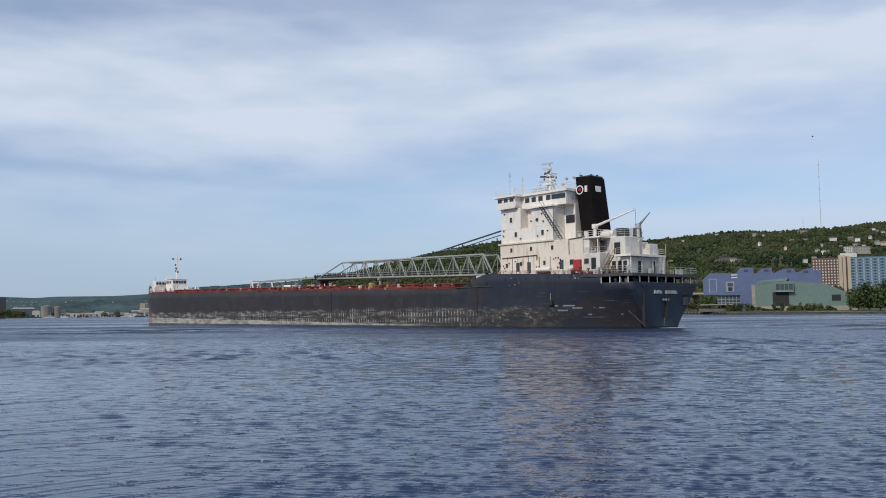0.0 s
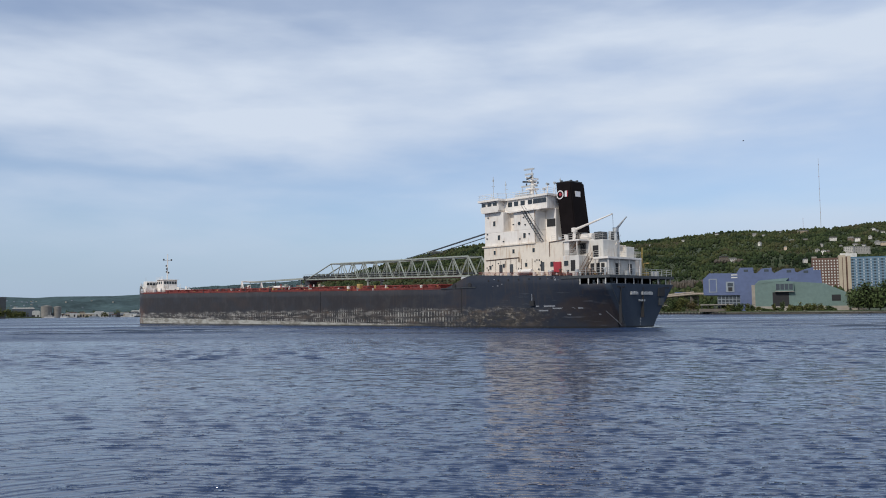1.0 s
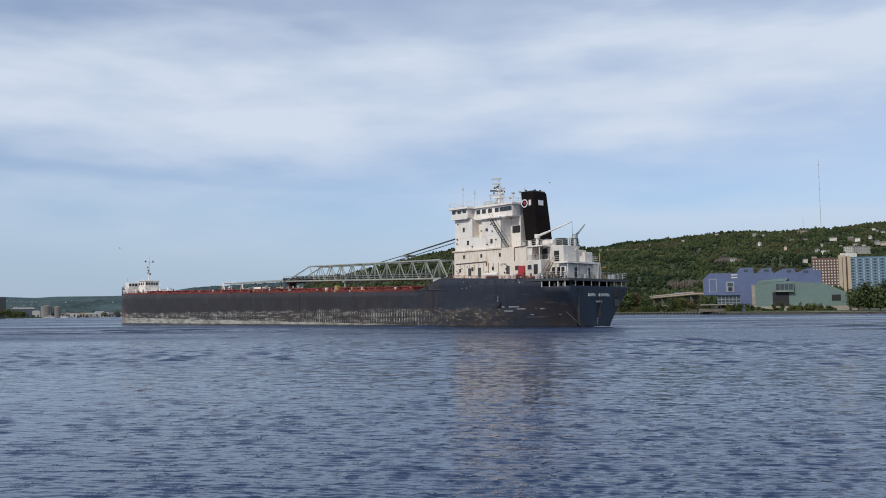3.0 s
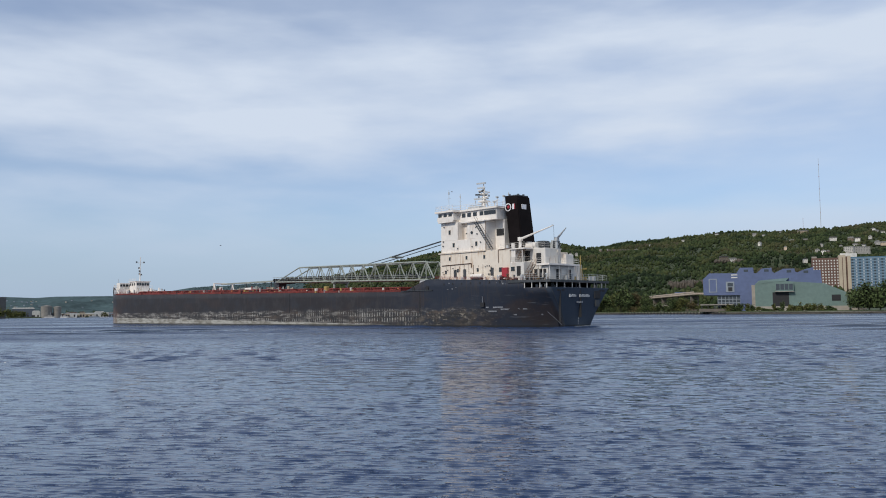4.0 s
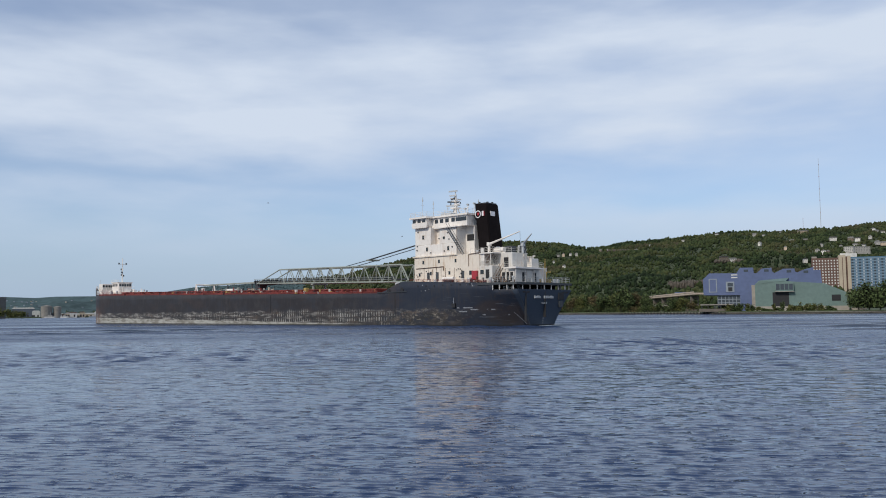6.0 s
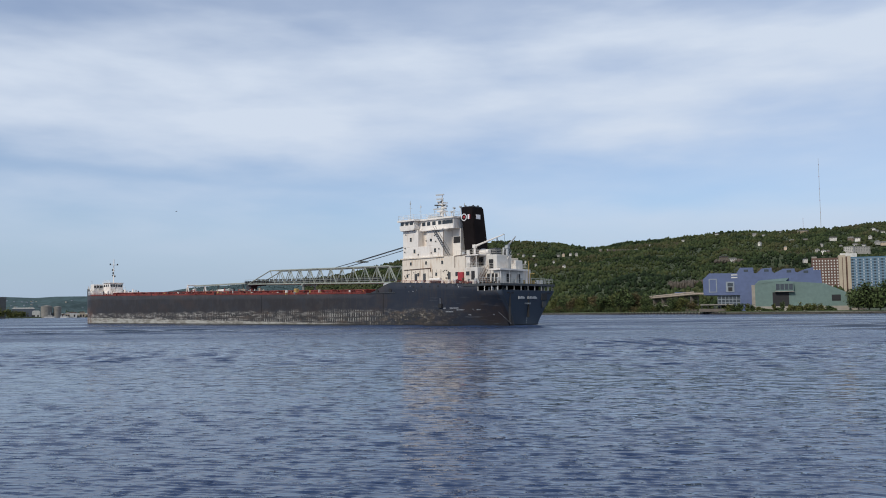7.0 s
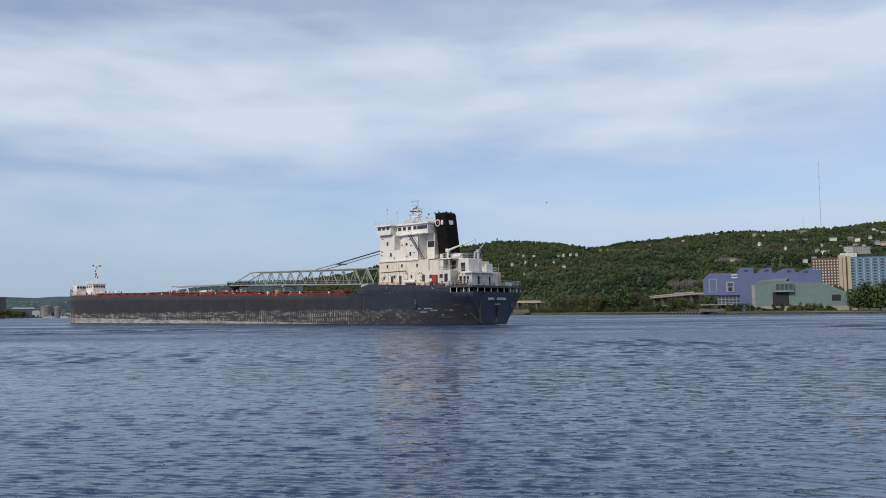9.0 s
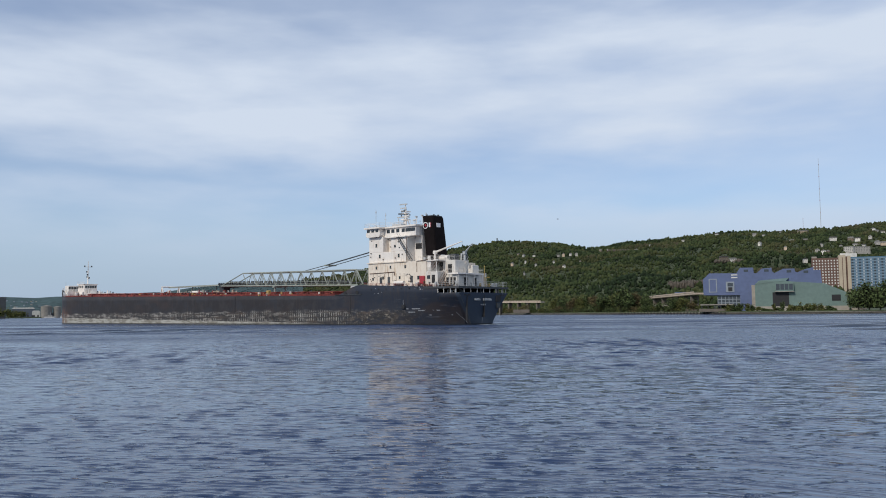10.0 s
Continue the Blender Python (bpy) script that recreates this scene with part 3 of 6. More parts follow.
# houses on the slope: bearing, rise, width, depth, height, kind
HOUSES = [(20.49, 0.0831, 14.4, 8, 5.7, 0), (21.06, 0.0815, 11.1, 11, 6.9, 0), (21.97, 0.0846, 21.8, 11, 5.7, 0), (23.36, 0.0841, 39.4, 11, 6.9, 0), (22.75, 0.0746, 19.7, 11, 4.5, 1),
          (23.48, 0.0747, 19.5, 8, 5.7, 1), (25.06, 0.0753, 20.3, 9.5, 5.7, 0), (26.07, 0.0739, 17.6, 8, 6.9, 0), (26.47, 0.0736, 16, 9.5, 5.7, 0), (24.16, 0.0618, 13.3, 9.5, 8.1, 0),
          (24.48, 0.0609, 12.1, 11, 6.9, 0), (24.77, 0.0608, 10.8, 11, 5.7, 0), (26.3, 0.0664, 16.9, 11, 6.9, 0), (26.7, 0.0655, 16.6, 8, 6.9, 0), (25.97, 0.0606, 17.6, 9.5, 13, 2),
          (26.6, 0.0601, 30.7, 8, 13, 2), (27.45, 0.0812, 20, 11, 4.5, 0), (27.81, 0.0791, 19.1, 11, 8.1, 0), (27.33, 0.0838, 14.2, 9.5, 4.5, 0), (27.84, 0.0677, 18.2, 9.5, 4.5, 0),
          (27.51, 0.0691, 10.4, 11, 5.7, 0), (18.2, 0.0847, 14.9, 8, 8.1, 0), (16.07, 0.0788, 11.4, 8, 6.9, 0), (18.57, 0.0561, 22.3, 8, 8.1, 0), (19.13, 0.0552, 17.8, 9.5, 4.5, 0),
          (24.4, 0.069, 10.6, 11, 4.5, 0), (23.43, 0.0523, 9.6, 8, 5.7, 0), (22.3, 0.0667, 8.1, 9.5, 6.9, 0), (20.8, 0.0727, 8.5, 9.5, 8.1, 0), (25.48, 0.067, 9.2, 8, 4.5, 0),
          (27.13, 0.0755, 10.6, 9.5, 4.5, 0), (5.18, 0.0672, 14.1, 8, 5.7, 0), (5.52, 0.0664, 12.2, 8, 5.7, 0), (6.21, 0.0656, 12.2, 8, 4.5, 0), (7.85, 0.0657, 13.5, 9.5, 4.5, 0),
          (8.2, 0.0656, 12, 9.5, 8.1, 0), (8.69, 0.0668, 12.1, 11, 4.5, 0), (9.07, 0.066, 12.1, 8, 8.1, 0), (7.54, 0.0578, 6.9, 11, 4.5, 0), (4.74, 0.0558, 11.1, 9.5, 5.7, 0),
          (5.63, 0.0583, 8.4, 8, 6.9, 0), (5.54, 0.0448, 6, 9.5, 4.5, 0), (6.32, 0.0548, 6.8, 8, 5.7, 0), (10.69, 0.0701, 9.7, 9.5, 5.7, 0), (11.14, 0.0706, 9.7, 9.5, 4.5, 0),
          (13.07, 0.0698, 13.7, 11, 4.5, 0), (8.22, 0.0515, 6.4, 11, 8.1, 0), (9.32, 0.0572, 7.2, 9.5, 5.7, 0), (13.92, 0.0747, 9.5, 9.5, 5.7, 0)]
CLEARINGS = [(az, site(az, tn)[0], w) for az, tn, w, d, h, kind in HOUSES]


def make_woods(name, count, az_lo, az_hi, mat, label, size, seed, sub=2, squash=1.0):
    """Many uneven crowns on the slope, packed by how near they are."""
    rng = np.random.default_rng(seed)
    base, tri = ico(sub)
    k = count * 2
    az = rng.uniform(az_lo, az_hi, k)
    r0, r1 = lerp(SHORE, az), lerp(RIDGE_D, az)
    lo = r0 + np.where(az > 21, 330, np.where(az > 14.5, 130, 70))
    lo = np.where(az < -15, 3200, lo)
    u = rng.random(k)
    r = lo + (r1 * 1.01 - lo) * u ** .85
    patch = np.sin(az * 2.1 + r * .006) + np.sin(az * 5.3 - r * .011) + rng.normal(0, .8, k)
    open_ = patch > -1.6
    for ca, cr, cw in CLEARINGS:
        open_ &= ~((np.abs(az - ca) * r * .01745 < cw * .36 + 1) & (r > cr - 26) & (r < cr + 9))
    keep = np.flatnonzero(open_)[:count]
    az, r = az[keep], r[keep]
    z = height(az, r)
    n = len(az)
    rad = size * rng.choice([.4, .55, .75, 1.1], n) * rng.uniform(.8, 1.2, n) * (.65 + r / 4200)
    tall = rng.uniform(.8, 1.5, n) * squash
    V = np.repeat(base[None], n, 0)
    V = V * (1 + .24 * rng.normal(0, 1, (n, len(base), 1)).clip(-1.6, 1.6))
    V[..., 2] *= tall[:, None]
    V *= rad[:, None, None]
    V[..., 0] += (r * np.sin(np.radians(az)))[:, None]
    V[..., 1] += (r * np.cos(np.radians(az)))[:, None]
    V[..., 2] += (z + rad * tall * .75)[:, None]
    F = tri[None] + (np.arange(n) * len(base))[:, None, None]
    ob = new(name, mesh_np(name, V.reshape(-1, 3), F.reshape(-1, 3), mat, smooth=True))
    return tagged(ob, label, "trees", kind="stuff")


make_woods("hillside_woods", 62000, -9.5, 31, LEAF, "dense mixed green woods covering the hillside", 2.7, 5, 1)
make_woods("far_woods", 4500, -17, -8.5, HAZED_HILL, "dark green far woods with blue haze in their colour", 1.8, 6, 1, .4)


def leafy(rng, n, rx, rz, leaf, lumps=9):
    """A crown of many small leaf tufts gathered on uneven limbs."""
    cs = rng.normal(0, .42, (lumps, 3)).clip(-.8, .8)
    which = rng.integers(0, lumps, n)
    p = cs[which] + rng.normal(0, .26, (n, 3))
    p[:, 2] = np.maximum(p[:, 2], -.85 + .3 * rng.random(n))
    p *= (rx, rx, rz)
    d1, d2 = rng.normal(0, 1, (n, 3)), rng.normal(0, 1, (n, 3))
    d1 *= leaf / np.linalg.norm(d1, axis=1, keepdims=True)
    d2 *= leaf * .8 / np.linalg.norm(d2, axis=1, keepdims=True)
    V = np.stack([p - d1, p + d2 * .9, p + d1 * 1.1, p - d2], 1)
    return V, np.arange(n * 4).reshape(n, 4)


def tree(name, az, d, z, rx, h, mat, label, seed, n=900, trunk=.22):
    rng = np.random.default_rng(seed)
    root = new(name)
    root.matrix_world = place(az, d, z)
    bm = B()
    rod(bm, (0, 0, -.5), (0.1, 0, h * .55), .035 * h * .7, 7, .015 * h)
    for q in range(5):
        an = q * 1.26 + rng.random()
        rod(bm, (0, 0, h * (trunk + .07 * q)), (math.cos(an) * rx * .6, math.sin(an) * rx * .6, h * (.55 + .08 * q)), .012 * h, 5, .004 * h)
    part("trunk", bm, BARK, root)
    V, F = leafy(rng, n, rx, h * .40, max(.35, rx * .11))
    V[..., 2] = V[..., 2] * (1.12 if trunk < .1 else 1) + h * (.58 + trunk * .2 - (.11 if trunk < .1 else 0))
    c = new("crown", mesh_np("crown", V.reshape(-1, 3), F, mat))
    c.parent = root
    return tagged(root, label, "tree", group="trees along the shore")


# ---- shore and town ----
def window_grid(parent, x0, z0, nx, nz, dx, dz, w, h, y=-.06, name="window", mat=None, depth=.14):
    """Windows of one facade: objects of their own on one mesh."""
    me = None
    for i in range(nx):
        for k in range(nz):
            if me is None:
                bm = box(B(), -w / 2, -depth / 2, 0, w / 2, depth / 2, h)
                me = bpy.data.meshes.new(name)
                bm.to_mesh(me)
                bm.free()
                me.materials.append(mat or PANE)
            o = new(name, me)
            o.parent = parent
            o.location = (x0 + i * dx, y, z0 + k * dz)


def aquarium():
    root = new("lakeside_hall")
    root.matrix_world = place(20.75, 668, 0)
    body = part("blue_block", prism(B(), [(-41, 14.6), (-41.2, 26.7), (-36.5, 31.2), (-16.7, 30.9), (-14.2, 35.0), (-4.8, 34.8), (-4.6, 30.6), (-2.6, 30.5), (1.0, 33.8), (8.0, 34.5), (8.3, 31.6),
                                       (10, 30.4), (16, 33.4), (23.8, 33.4), (24.2, 31.2), (25.5, 30.4), (30.5, 32.6), (36.5, 34.1), (36.8, 31.9), (41.4, 31.9), (42, 22.8), (42, 2), (-14.7, 2), (-14.7, 14.4)], 2, 34), BLUE_CLAD, root, "blue metal-clad block with stepped roofline")
    part("green_wing", prism(B(), [(-4, 2), (-4, 21.6), (-.8, 24.2), (17.5, 24.0), (43, 21.9), (57, 15.5), (58.2, 2)], -5, 20), GREEN_CLAD, root, "green copper-clad wing with sloping roof")
    bm = B()
    vs = [bm.verts.new(p) for p in ((-3.9, -5, 21.7), (17.5, -5, 24.02), (20, 3, 26.6), (-.8, 3, 25.0))]
    vs2 = [bm.verts.new((v.co.x, v.co.y, v.co.z + .3)) for v in vs]
    bm.faces.new(vs), bm.faces.new(vs2[::-1])
    for i in range(4):
        bm.faces.new((vs[i], vs[(i + 1) % 4], vs2[(i + 1) % 4], vs2[i]))
    bmesh.ops.recalc_face_normals(bm, faces=bm.faces[:])
    part("sloping_roof", bm, GREEN_CLAD, root)
    boxp("pale_pier", (-6.4, -2, 2, -4, 6, 21.6), CONCRETE, root, "pale concrete pier")
    bay = boxp("bay_window", (10.0, -8.0, 16.4, 22.4, -4.9, 22.7), GREEN_CLAD, root, "projecting glazed bay")
    for i in range(4):
        boxp("pane", (10.5 + i * 2.95, -8.12, 17.6, 13.0 + i * 2.95, -7.95, 21.9), PANE, bay)
    boxp("bay_sill", (9.6, -8.3, 16.1, 22.8, -4.9, 16.5), CONCRETE, root)
    boxp("entrance", (8.0, -5.12, 2.5, 19.2, -4.9, 15.8), DARK, root, "flat dark panel for the shaded entrance recess")
    boxp("side_window", (47.6, -5.14, 9.2, 53.5, -4.9, 13.6), DARK, root)
    boxp("plinth", (-4, -5.6, 2, 58.6, -4.9, 5.6), CONCRETE, root, "pale concrete plinth")
    fr = boxp("tall_window", (-37.0, 1.8, 16.6, -31.0, 2.05, 27.0), FACADE_GREY, root, "tall framed panel")
    boxp("pane", (-36.2, 1.7, 17.3, -31.8, 1.9, 26.3), BLUE_CLAD, fr)
    fr = boxp("corner_window", (-24.6, 1.6, 16.8, -18.6, 2.05, 24.6), FACADE_GREY, root, "pale framed window")
    boxp("pane", (-23.0, 1.45, 17.4, -20.0, 1.7, 20.4), DARK, fr)
    boxp("pane", (-23.4, 1.45, 21.0, -19.6, 1.7, 23.6), PANE, fr)
    for z in (29.2, 27.2):
        boxp("sign_bar", (-20.6, 1.85, z, -16.2, 2.05, z + .8), WIN_PALE, root, "illegible white sign lettering")
    for x, z in ((-10.0, 32.6), (4.4, 32.4), (20.0, 31.4), (31.5, 30.8)):
        boxp("roof_light", (x - 1.6, 1.84, z - .9, x + 1.6, 2.06, z + .9), PANE, root)
    base = boxp("glazed_base", (-31, 4, 2, -14.6, 30, 14.5), FACADE_GREY, root, "glazed ground storey")
    window_grid(base, -29.5, 6.2, 6, 3, 2.7, 2.7, 2.2, 2.2, 3.95)
    boxp("terrace", (-44, -9, 2, -14, 3, 4.2), TIMBER, root, "pale concrete terrace")
    boxp("terrace_canopy", (-43, -9.5, 6.9, -19, 3, 7.5), CONCRETE, root)
    for i in range(6):
        boxp("terrace_post", (-42 + i * 4.4, -9.2, 4.2, -41.6 + i * 4.4, -8.8, 6.9), STEEL, root)
    return tagged(root, "blue and green metal-clad aquarium hall on the shore", "building")


aquarium()


BLIND = material("window_blind", (.36, .40, .43), .6, spread=.2)


SPANDREL = material("blue_grey_spandrel", (.15, .215, .275), .6, spread=.12, scale=.5)


def hotel():
    root = new("apartment_tower")
    root.matrix_world = place(25.9, 985, 0, 3)
    b1 = boxp("brick_wing", (-36.3, 0, 5, -10, 18, 58.0), BRICK, root, "brown brick wing with pale windows")
    window_grid(b1, -34.3, 12, 9, 15, 2.9, 3.02, 1.3, 1.5, mat=WIN_PALE)
    boxp("tan_core", (-10, -2, 5, -3.2, 20, 60.4), TAN, root, "tan concrete stair core")
    boxp("tan_core", (-1.6, -2, 5, 1.6, 20, 59.6), TAN, root, "tan concrete stair core")
    boxp("brick_slot", (-3.2, .5, 5, -1.6, 18, 59), BRICK, root)
    boxp("core_slot", (-6.6, -2.15, 8, -6.0, -1.9, 58), BRICK, root)
    b2 = boxp("blue_wing", (1.6, 0, 5, 62, 18, 58.2), LBLUE, root, "blue and grey panelled wing")
    for k in range(16):
        boxp("spandrel", (1.7, -.2, 11 + k * 3.0, 62, -.02, 12.2 + k * 3.0), SPANDREL, b2)
    window_grid(b2, 3.4, 12.4, 9, 15, 7.0, 3.0, 1.9, 1.5, -.1)
    window_grid(b2, 6.9, 12.4, 8, 15, 7.0, 3.0, 1.5, 1.5, -.12, mat=BLIND)
    boxp("penthouse", (-8, 3, 58, 8, 15, 62.6), WIN_PALE, root, "white rooftop plant room")
    boxp("penthouse", (-36, 4, 58, -31, 12, 60), CONCRETE, root)
    return tagged(root, "tall brown, tan and blue apartment tower", "building")


hotel()


def house(az, tan, w, d, h, roof, mat, seed):
    """A small gabled house on the slope."""
    rng = random.Random(seed)
    r, z = site(az, tan)
    root = new("hill_house")
    root.matrix_world = place(az, r - 9, z + 1.0, rng.uniform(-30, 30))
    wl = boxp("wall", (-w / 2, -d / 2, -4, w / 2, d / 2, h), mat, root)
    bm = B()
    prism(bm, [(-w / 2 - .5, h), (w / 2 + .5, h), (0, h + roof)] if w < d else [(-w / 2 - .5, h), (w / 2 + .5, h), (w / 2 - 1, h + roof), (-w / 2 + 1, h + roof)], -d / 2 - .4, d / 2 + .4)
    part("roof", bm, ROOF_GREY, root)
    n = max(2, int(w // 3))
    for lv in range(max(1, int(h // 3))):
        for i in range(n):
            x = -w / 2 + (i + .5) * w / n
            boxp("window", (x - .45, -d / 2 - .08, 1 + lv * 3, x + .45, -d / 2 + .02, 2.2 + lv * 3), PANE, root)
    return tagged(root, "small pale gabled house among trees on the hillside", "house", group="houses on the hillside")


WHITE_SIDING = material("white_siding", (.56, .53, .48), .8, spread=.15, obrand=.25)
TAN_SIDING = material("tan_siding", (.36, .28, .205), .8, spread=.15, obrand=.4)
ROCK = material("grey_rock", (.085, .070, .054), .9, spread=.35, scale=.3, bump=.5, bump_scale=.5)
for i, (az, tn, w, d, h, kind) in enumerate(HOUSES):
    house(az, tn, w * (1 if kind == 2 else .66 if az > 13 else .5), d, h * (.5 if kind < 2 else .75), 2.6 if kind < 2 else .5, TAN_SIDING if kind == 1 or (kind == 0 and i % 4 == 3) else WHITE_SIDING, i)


def terrace_rock(az, tan, w, h, seed):
    rng = random.Random(seed)
    r, z = site(az, tan)
    bm = B()
    for k in range(9):
        x = (k / 8 - .5) * w
        rr = bmesh.ops.create_icosphere(bm, subdivisions=2, radius=1.0)
        for v in rr["verts"]:
            q = v.co * (1 + rng.uniform(-.2, .2))
            v.co = Vector((q.x * w * .11 + x, q.y * 6, q.z * h * rng.uniform(.8, 1.1)))
    ob = part("rock_outcrop", bm, ROCK)
    ob.matrix_world = place(az, r - 6, z + 1)
    return tagged(ob, "bare grey-brown rock face between the trees", "rock")


terrace_rock(18.9, .0545, 44, 4.5, 1)
terrace_rock(12.0, .0700, 60, 4, 3)
terrace_rock(15.84, 0.0275, 30, 6.5, 4)
terrace_rock(16.59, 0.0305, 26, 5.0, 5)


def radio_mast(az, d, z0, z1, w, label, top=None):
    root = new("radio_mast")
    root.matrix_world = place(az, d, 0)
    bm = B()
    rod(bm, (0, 0, z0), (0, 0, z1), w, 5, w * .6)
    part("pole", bm, GREY, root)
    bm = B()
    for k in range(6):
        z = z0 + (z1 - z0) * (k + .5) / 6
        box(bm, -w * 1.4, -w * 1.4, z, w * 1.4, w * 1.4, z + w)
    part("platform", bm, top or RED, root)
    return tagged(root, label, "mast")


radio_mast(24.42, 2600, 225, 434, .75, "very tall thin grey radio mast on the ridge")
radio_mast(23.40, 2600, 225, 266, .5, "short thin grey radio mast on the ridge")
radio_mast(3.72, 2690, 225, 241, 1.5, "squat dark relay tower on the wooded ridge", STEEL)


ROADWAY = material("tan_concrete", (.46, .38, .30), .85, spread=.12, scale=.3)


def viaduct(a0, d0, z0, a1, d1, z1, label, n):
    p, q = Vector(polar(a0, d0, z0)), Vector(polar(a1, d1, z1))
    root = new("viaduct")
    m = (p + q) / 2
    root.location = (m.x, m.y, 0)
    root.rotation_euler = (0, 0, math.atan2((q - p).y, (q - p).x))
    h = (q - p).length / 2
    bm = B()
    box(bm, -h, -5, -.8, h, 5, .7)
    box(bm, -h, -5.3, .7, h, -4.9, 1.7)
    for v in bm.verts:
        v.co.z += z0 + (z1 - z0) * (v.co.x + h) / (2 * h)
    part("road_deck", bm, ROADWAY, root)
    for i in range(n):
        x = -h + (i + .5) * 2 * h / n
        boxp("pier", (x - .8, -3.5, -2, x + .8, 3.5, min(z0, z1) - .6 + abs(z1 - z0) * .5), TIMBER, root)
    return tagged(root, label, "viaduct")


viaduct(3.0, 1010, 15.0, 6.75, 975, 14.4, "pale concrete road viaduct on short piers", 6)
viaduct(14.0, 830, 15.4, 17.0, 740, 17.4, "pale concrete ramp rising beside the hall", 5)
ob = boxp("low_shed", (-9, -5, -1, 9, 5, 2.8), TIMBER, bevel=.2)
ob.matrix_world = place(5.3, 940, 3)
tagged(ob, "low brown shed under the viaduct", "shed")
ob = boxp("pavilion", (-10, -5, -1, 10, 5, 1.0), CONCRETE)
ob.matrix_world = place(14.9, 775, 7.0)
tagged(ob, "low pale open pavilion roof", "pavilion")
for dx in (-8, 0, 8):
    boxp("pavilion_post", (dx - .4, -3, -5, dx + .4, 3, -1), TIMBER, ob)
ob = boxp("billboard", (-8, -.3, 0, 8, .3, 2.4), BLUE_CLAD)
ob.matrix_world = place(16.0, 800, 17.5)
tagged(ob, "long dark blue billboard above the ramp", "sign")
for dx in (-6, 6):
    boxp("billboard_post", (dx - .3, -.3, -14, dx + .3, .3, 0), STEEL, ob)


QUAY = material("dark_wet_timber", (0.075, 0.066, 0.054), 0.9, spread=0.4, scale=.6)


def seawall():
    """Low quay wall following the shore, with dark fender piles."""
    az = np.linspace(2, 40, 153)
    r = lerp(SHORE, az)
    bm = B()
    prev = None
    for a_, r_ in zip(az, r):
        x0, y0, _ = polar(a_, r_ - 1)
        x1, y1, _ = polar(a_, r_ + 4)
        cur = [bm.verts.new((x0, y0, -1.5)), bm.verts.new((x0, y0, 1.35)), bm.verts.new((x1, y1, 1.6)), bm.verts.new((x1, y1, -1.5))]
        if prev:
            for k in range(4):
                bm.faces.new((prev[k], cur[k], cur[(k + 1) % 4], prev[(k + 1) % 4]))
        prev = cur
    bmesh.ops.recalc_face_normals(bm, faces=bm.faces[:])
    wall = part("seawall", bm, QUAY)
    tagged(wall, "low dark timber and concrete quay wall along the shore", "quay wall", kind="structure")
    me = None
    a_ = 12.0
    while a_ < 18.6:
        d = float(lerp(SHORE, a_))
        if me is None:
            bm = box(B(), -.8, -1.0, -1, .8, .4, 1.5)
            me = bpy.data.meshes.new("fender_pile")
            bm.to_mesh(me)
            bm.free()
            me.materials.append(RUBBER)
        o = new("fender_pile", me)
        o.parent = wall
        o.matrix_world = place(a_, d - 1.2)
        a_ += .21
    bm = B()
    prev = None
    for a_, r_ in zip(az, r):
        x0, y0, _ = polar(a_, r_ - 1.3)
        cur = (x0, y0, 1.42)
        if prev:
            rod(bm, prev, cur, .12, 4)
        prev = cur
    part("cap_beam", bm, CONCRETE, wall)


seawall()

# trees and shrubs near the water
rt = random.Random(11)
n = 0
for az, h in ((9.2, 19), (9.7, 23), (10.3, 22), (10.9, 20), (11.4, 18), (11.9, 24), (12.4, 26), (12.9, 22), (13.3, 18), (13.7, 17), (7.5, 18), (8.1, 20), (8.7, 17), (15.2, 13), (15.6, 15), (16.0, 14), (16.6, 11), (14.4, 9), (2.2, 16), (1.2, 18), (2.9, 12)):
    d = float(lerp(SHORE, az)) + rt.uniform(12, 40)
    n += 1
    h *= .78
    tree("shore_tree", az, d, 2.0, h * rt.uniform(.36, .5), h, (LEAF2, LEAF3, LEAF2, LEAF4, LEAF2)[n % 5], ("tall dark green leafy tree near the water", "broad yellow-green leafy tree near the water", "tall dark green leafy tree near the water", "broad russet-tinged tree near the water", "broad dark green leafy tree near the water")[n % 5], n, 1500)
for az, d, h, rx in ((26.3, 655, 15, 6), (26.9, 660, 20, 8), (27.5, 662, 21, 8.5), (28.2, 660, 20, 9), (24.6, 690, 12, 5)):
    n += 1
    tree("shore_tree", az, d, 2.0, rx, h, LEAF2, "broad dark green leafy tree on the quay", n, 2200, .04)


def shrub(az, d, w, h, mat, seed, label):
    rng = np.random.default_rng(seed)
    V, F = leafy(rng, 420, w, h * .55, .5)
    V[..., 2] += h * .5
    ob = new("shrub", mesh_np("shrub", V.reshape(-1, 3), F, mat))
    ob.matrix_world = place(az, d, 2.0)
    return tagged(ob, label, "shrub", group="shrubs along the quay")


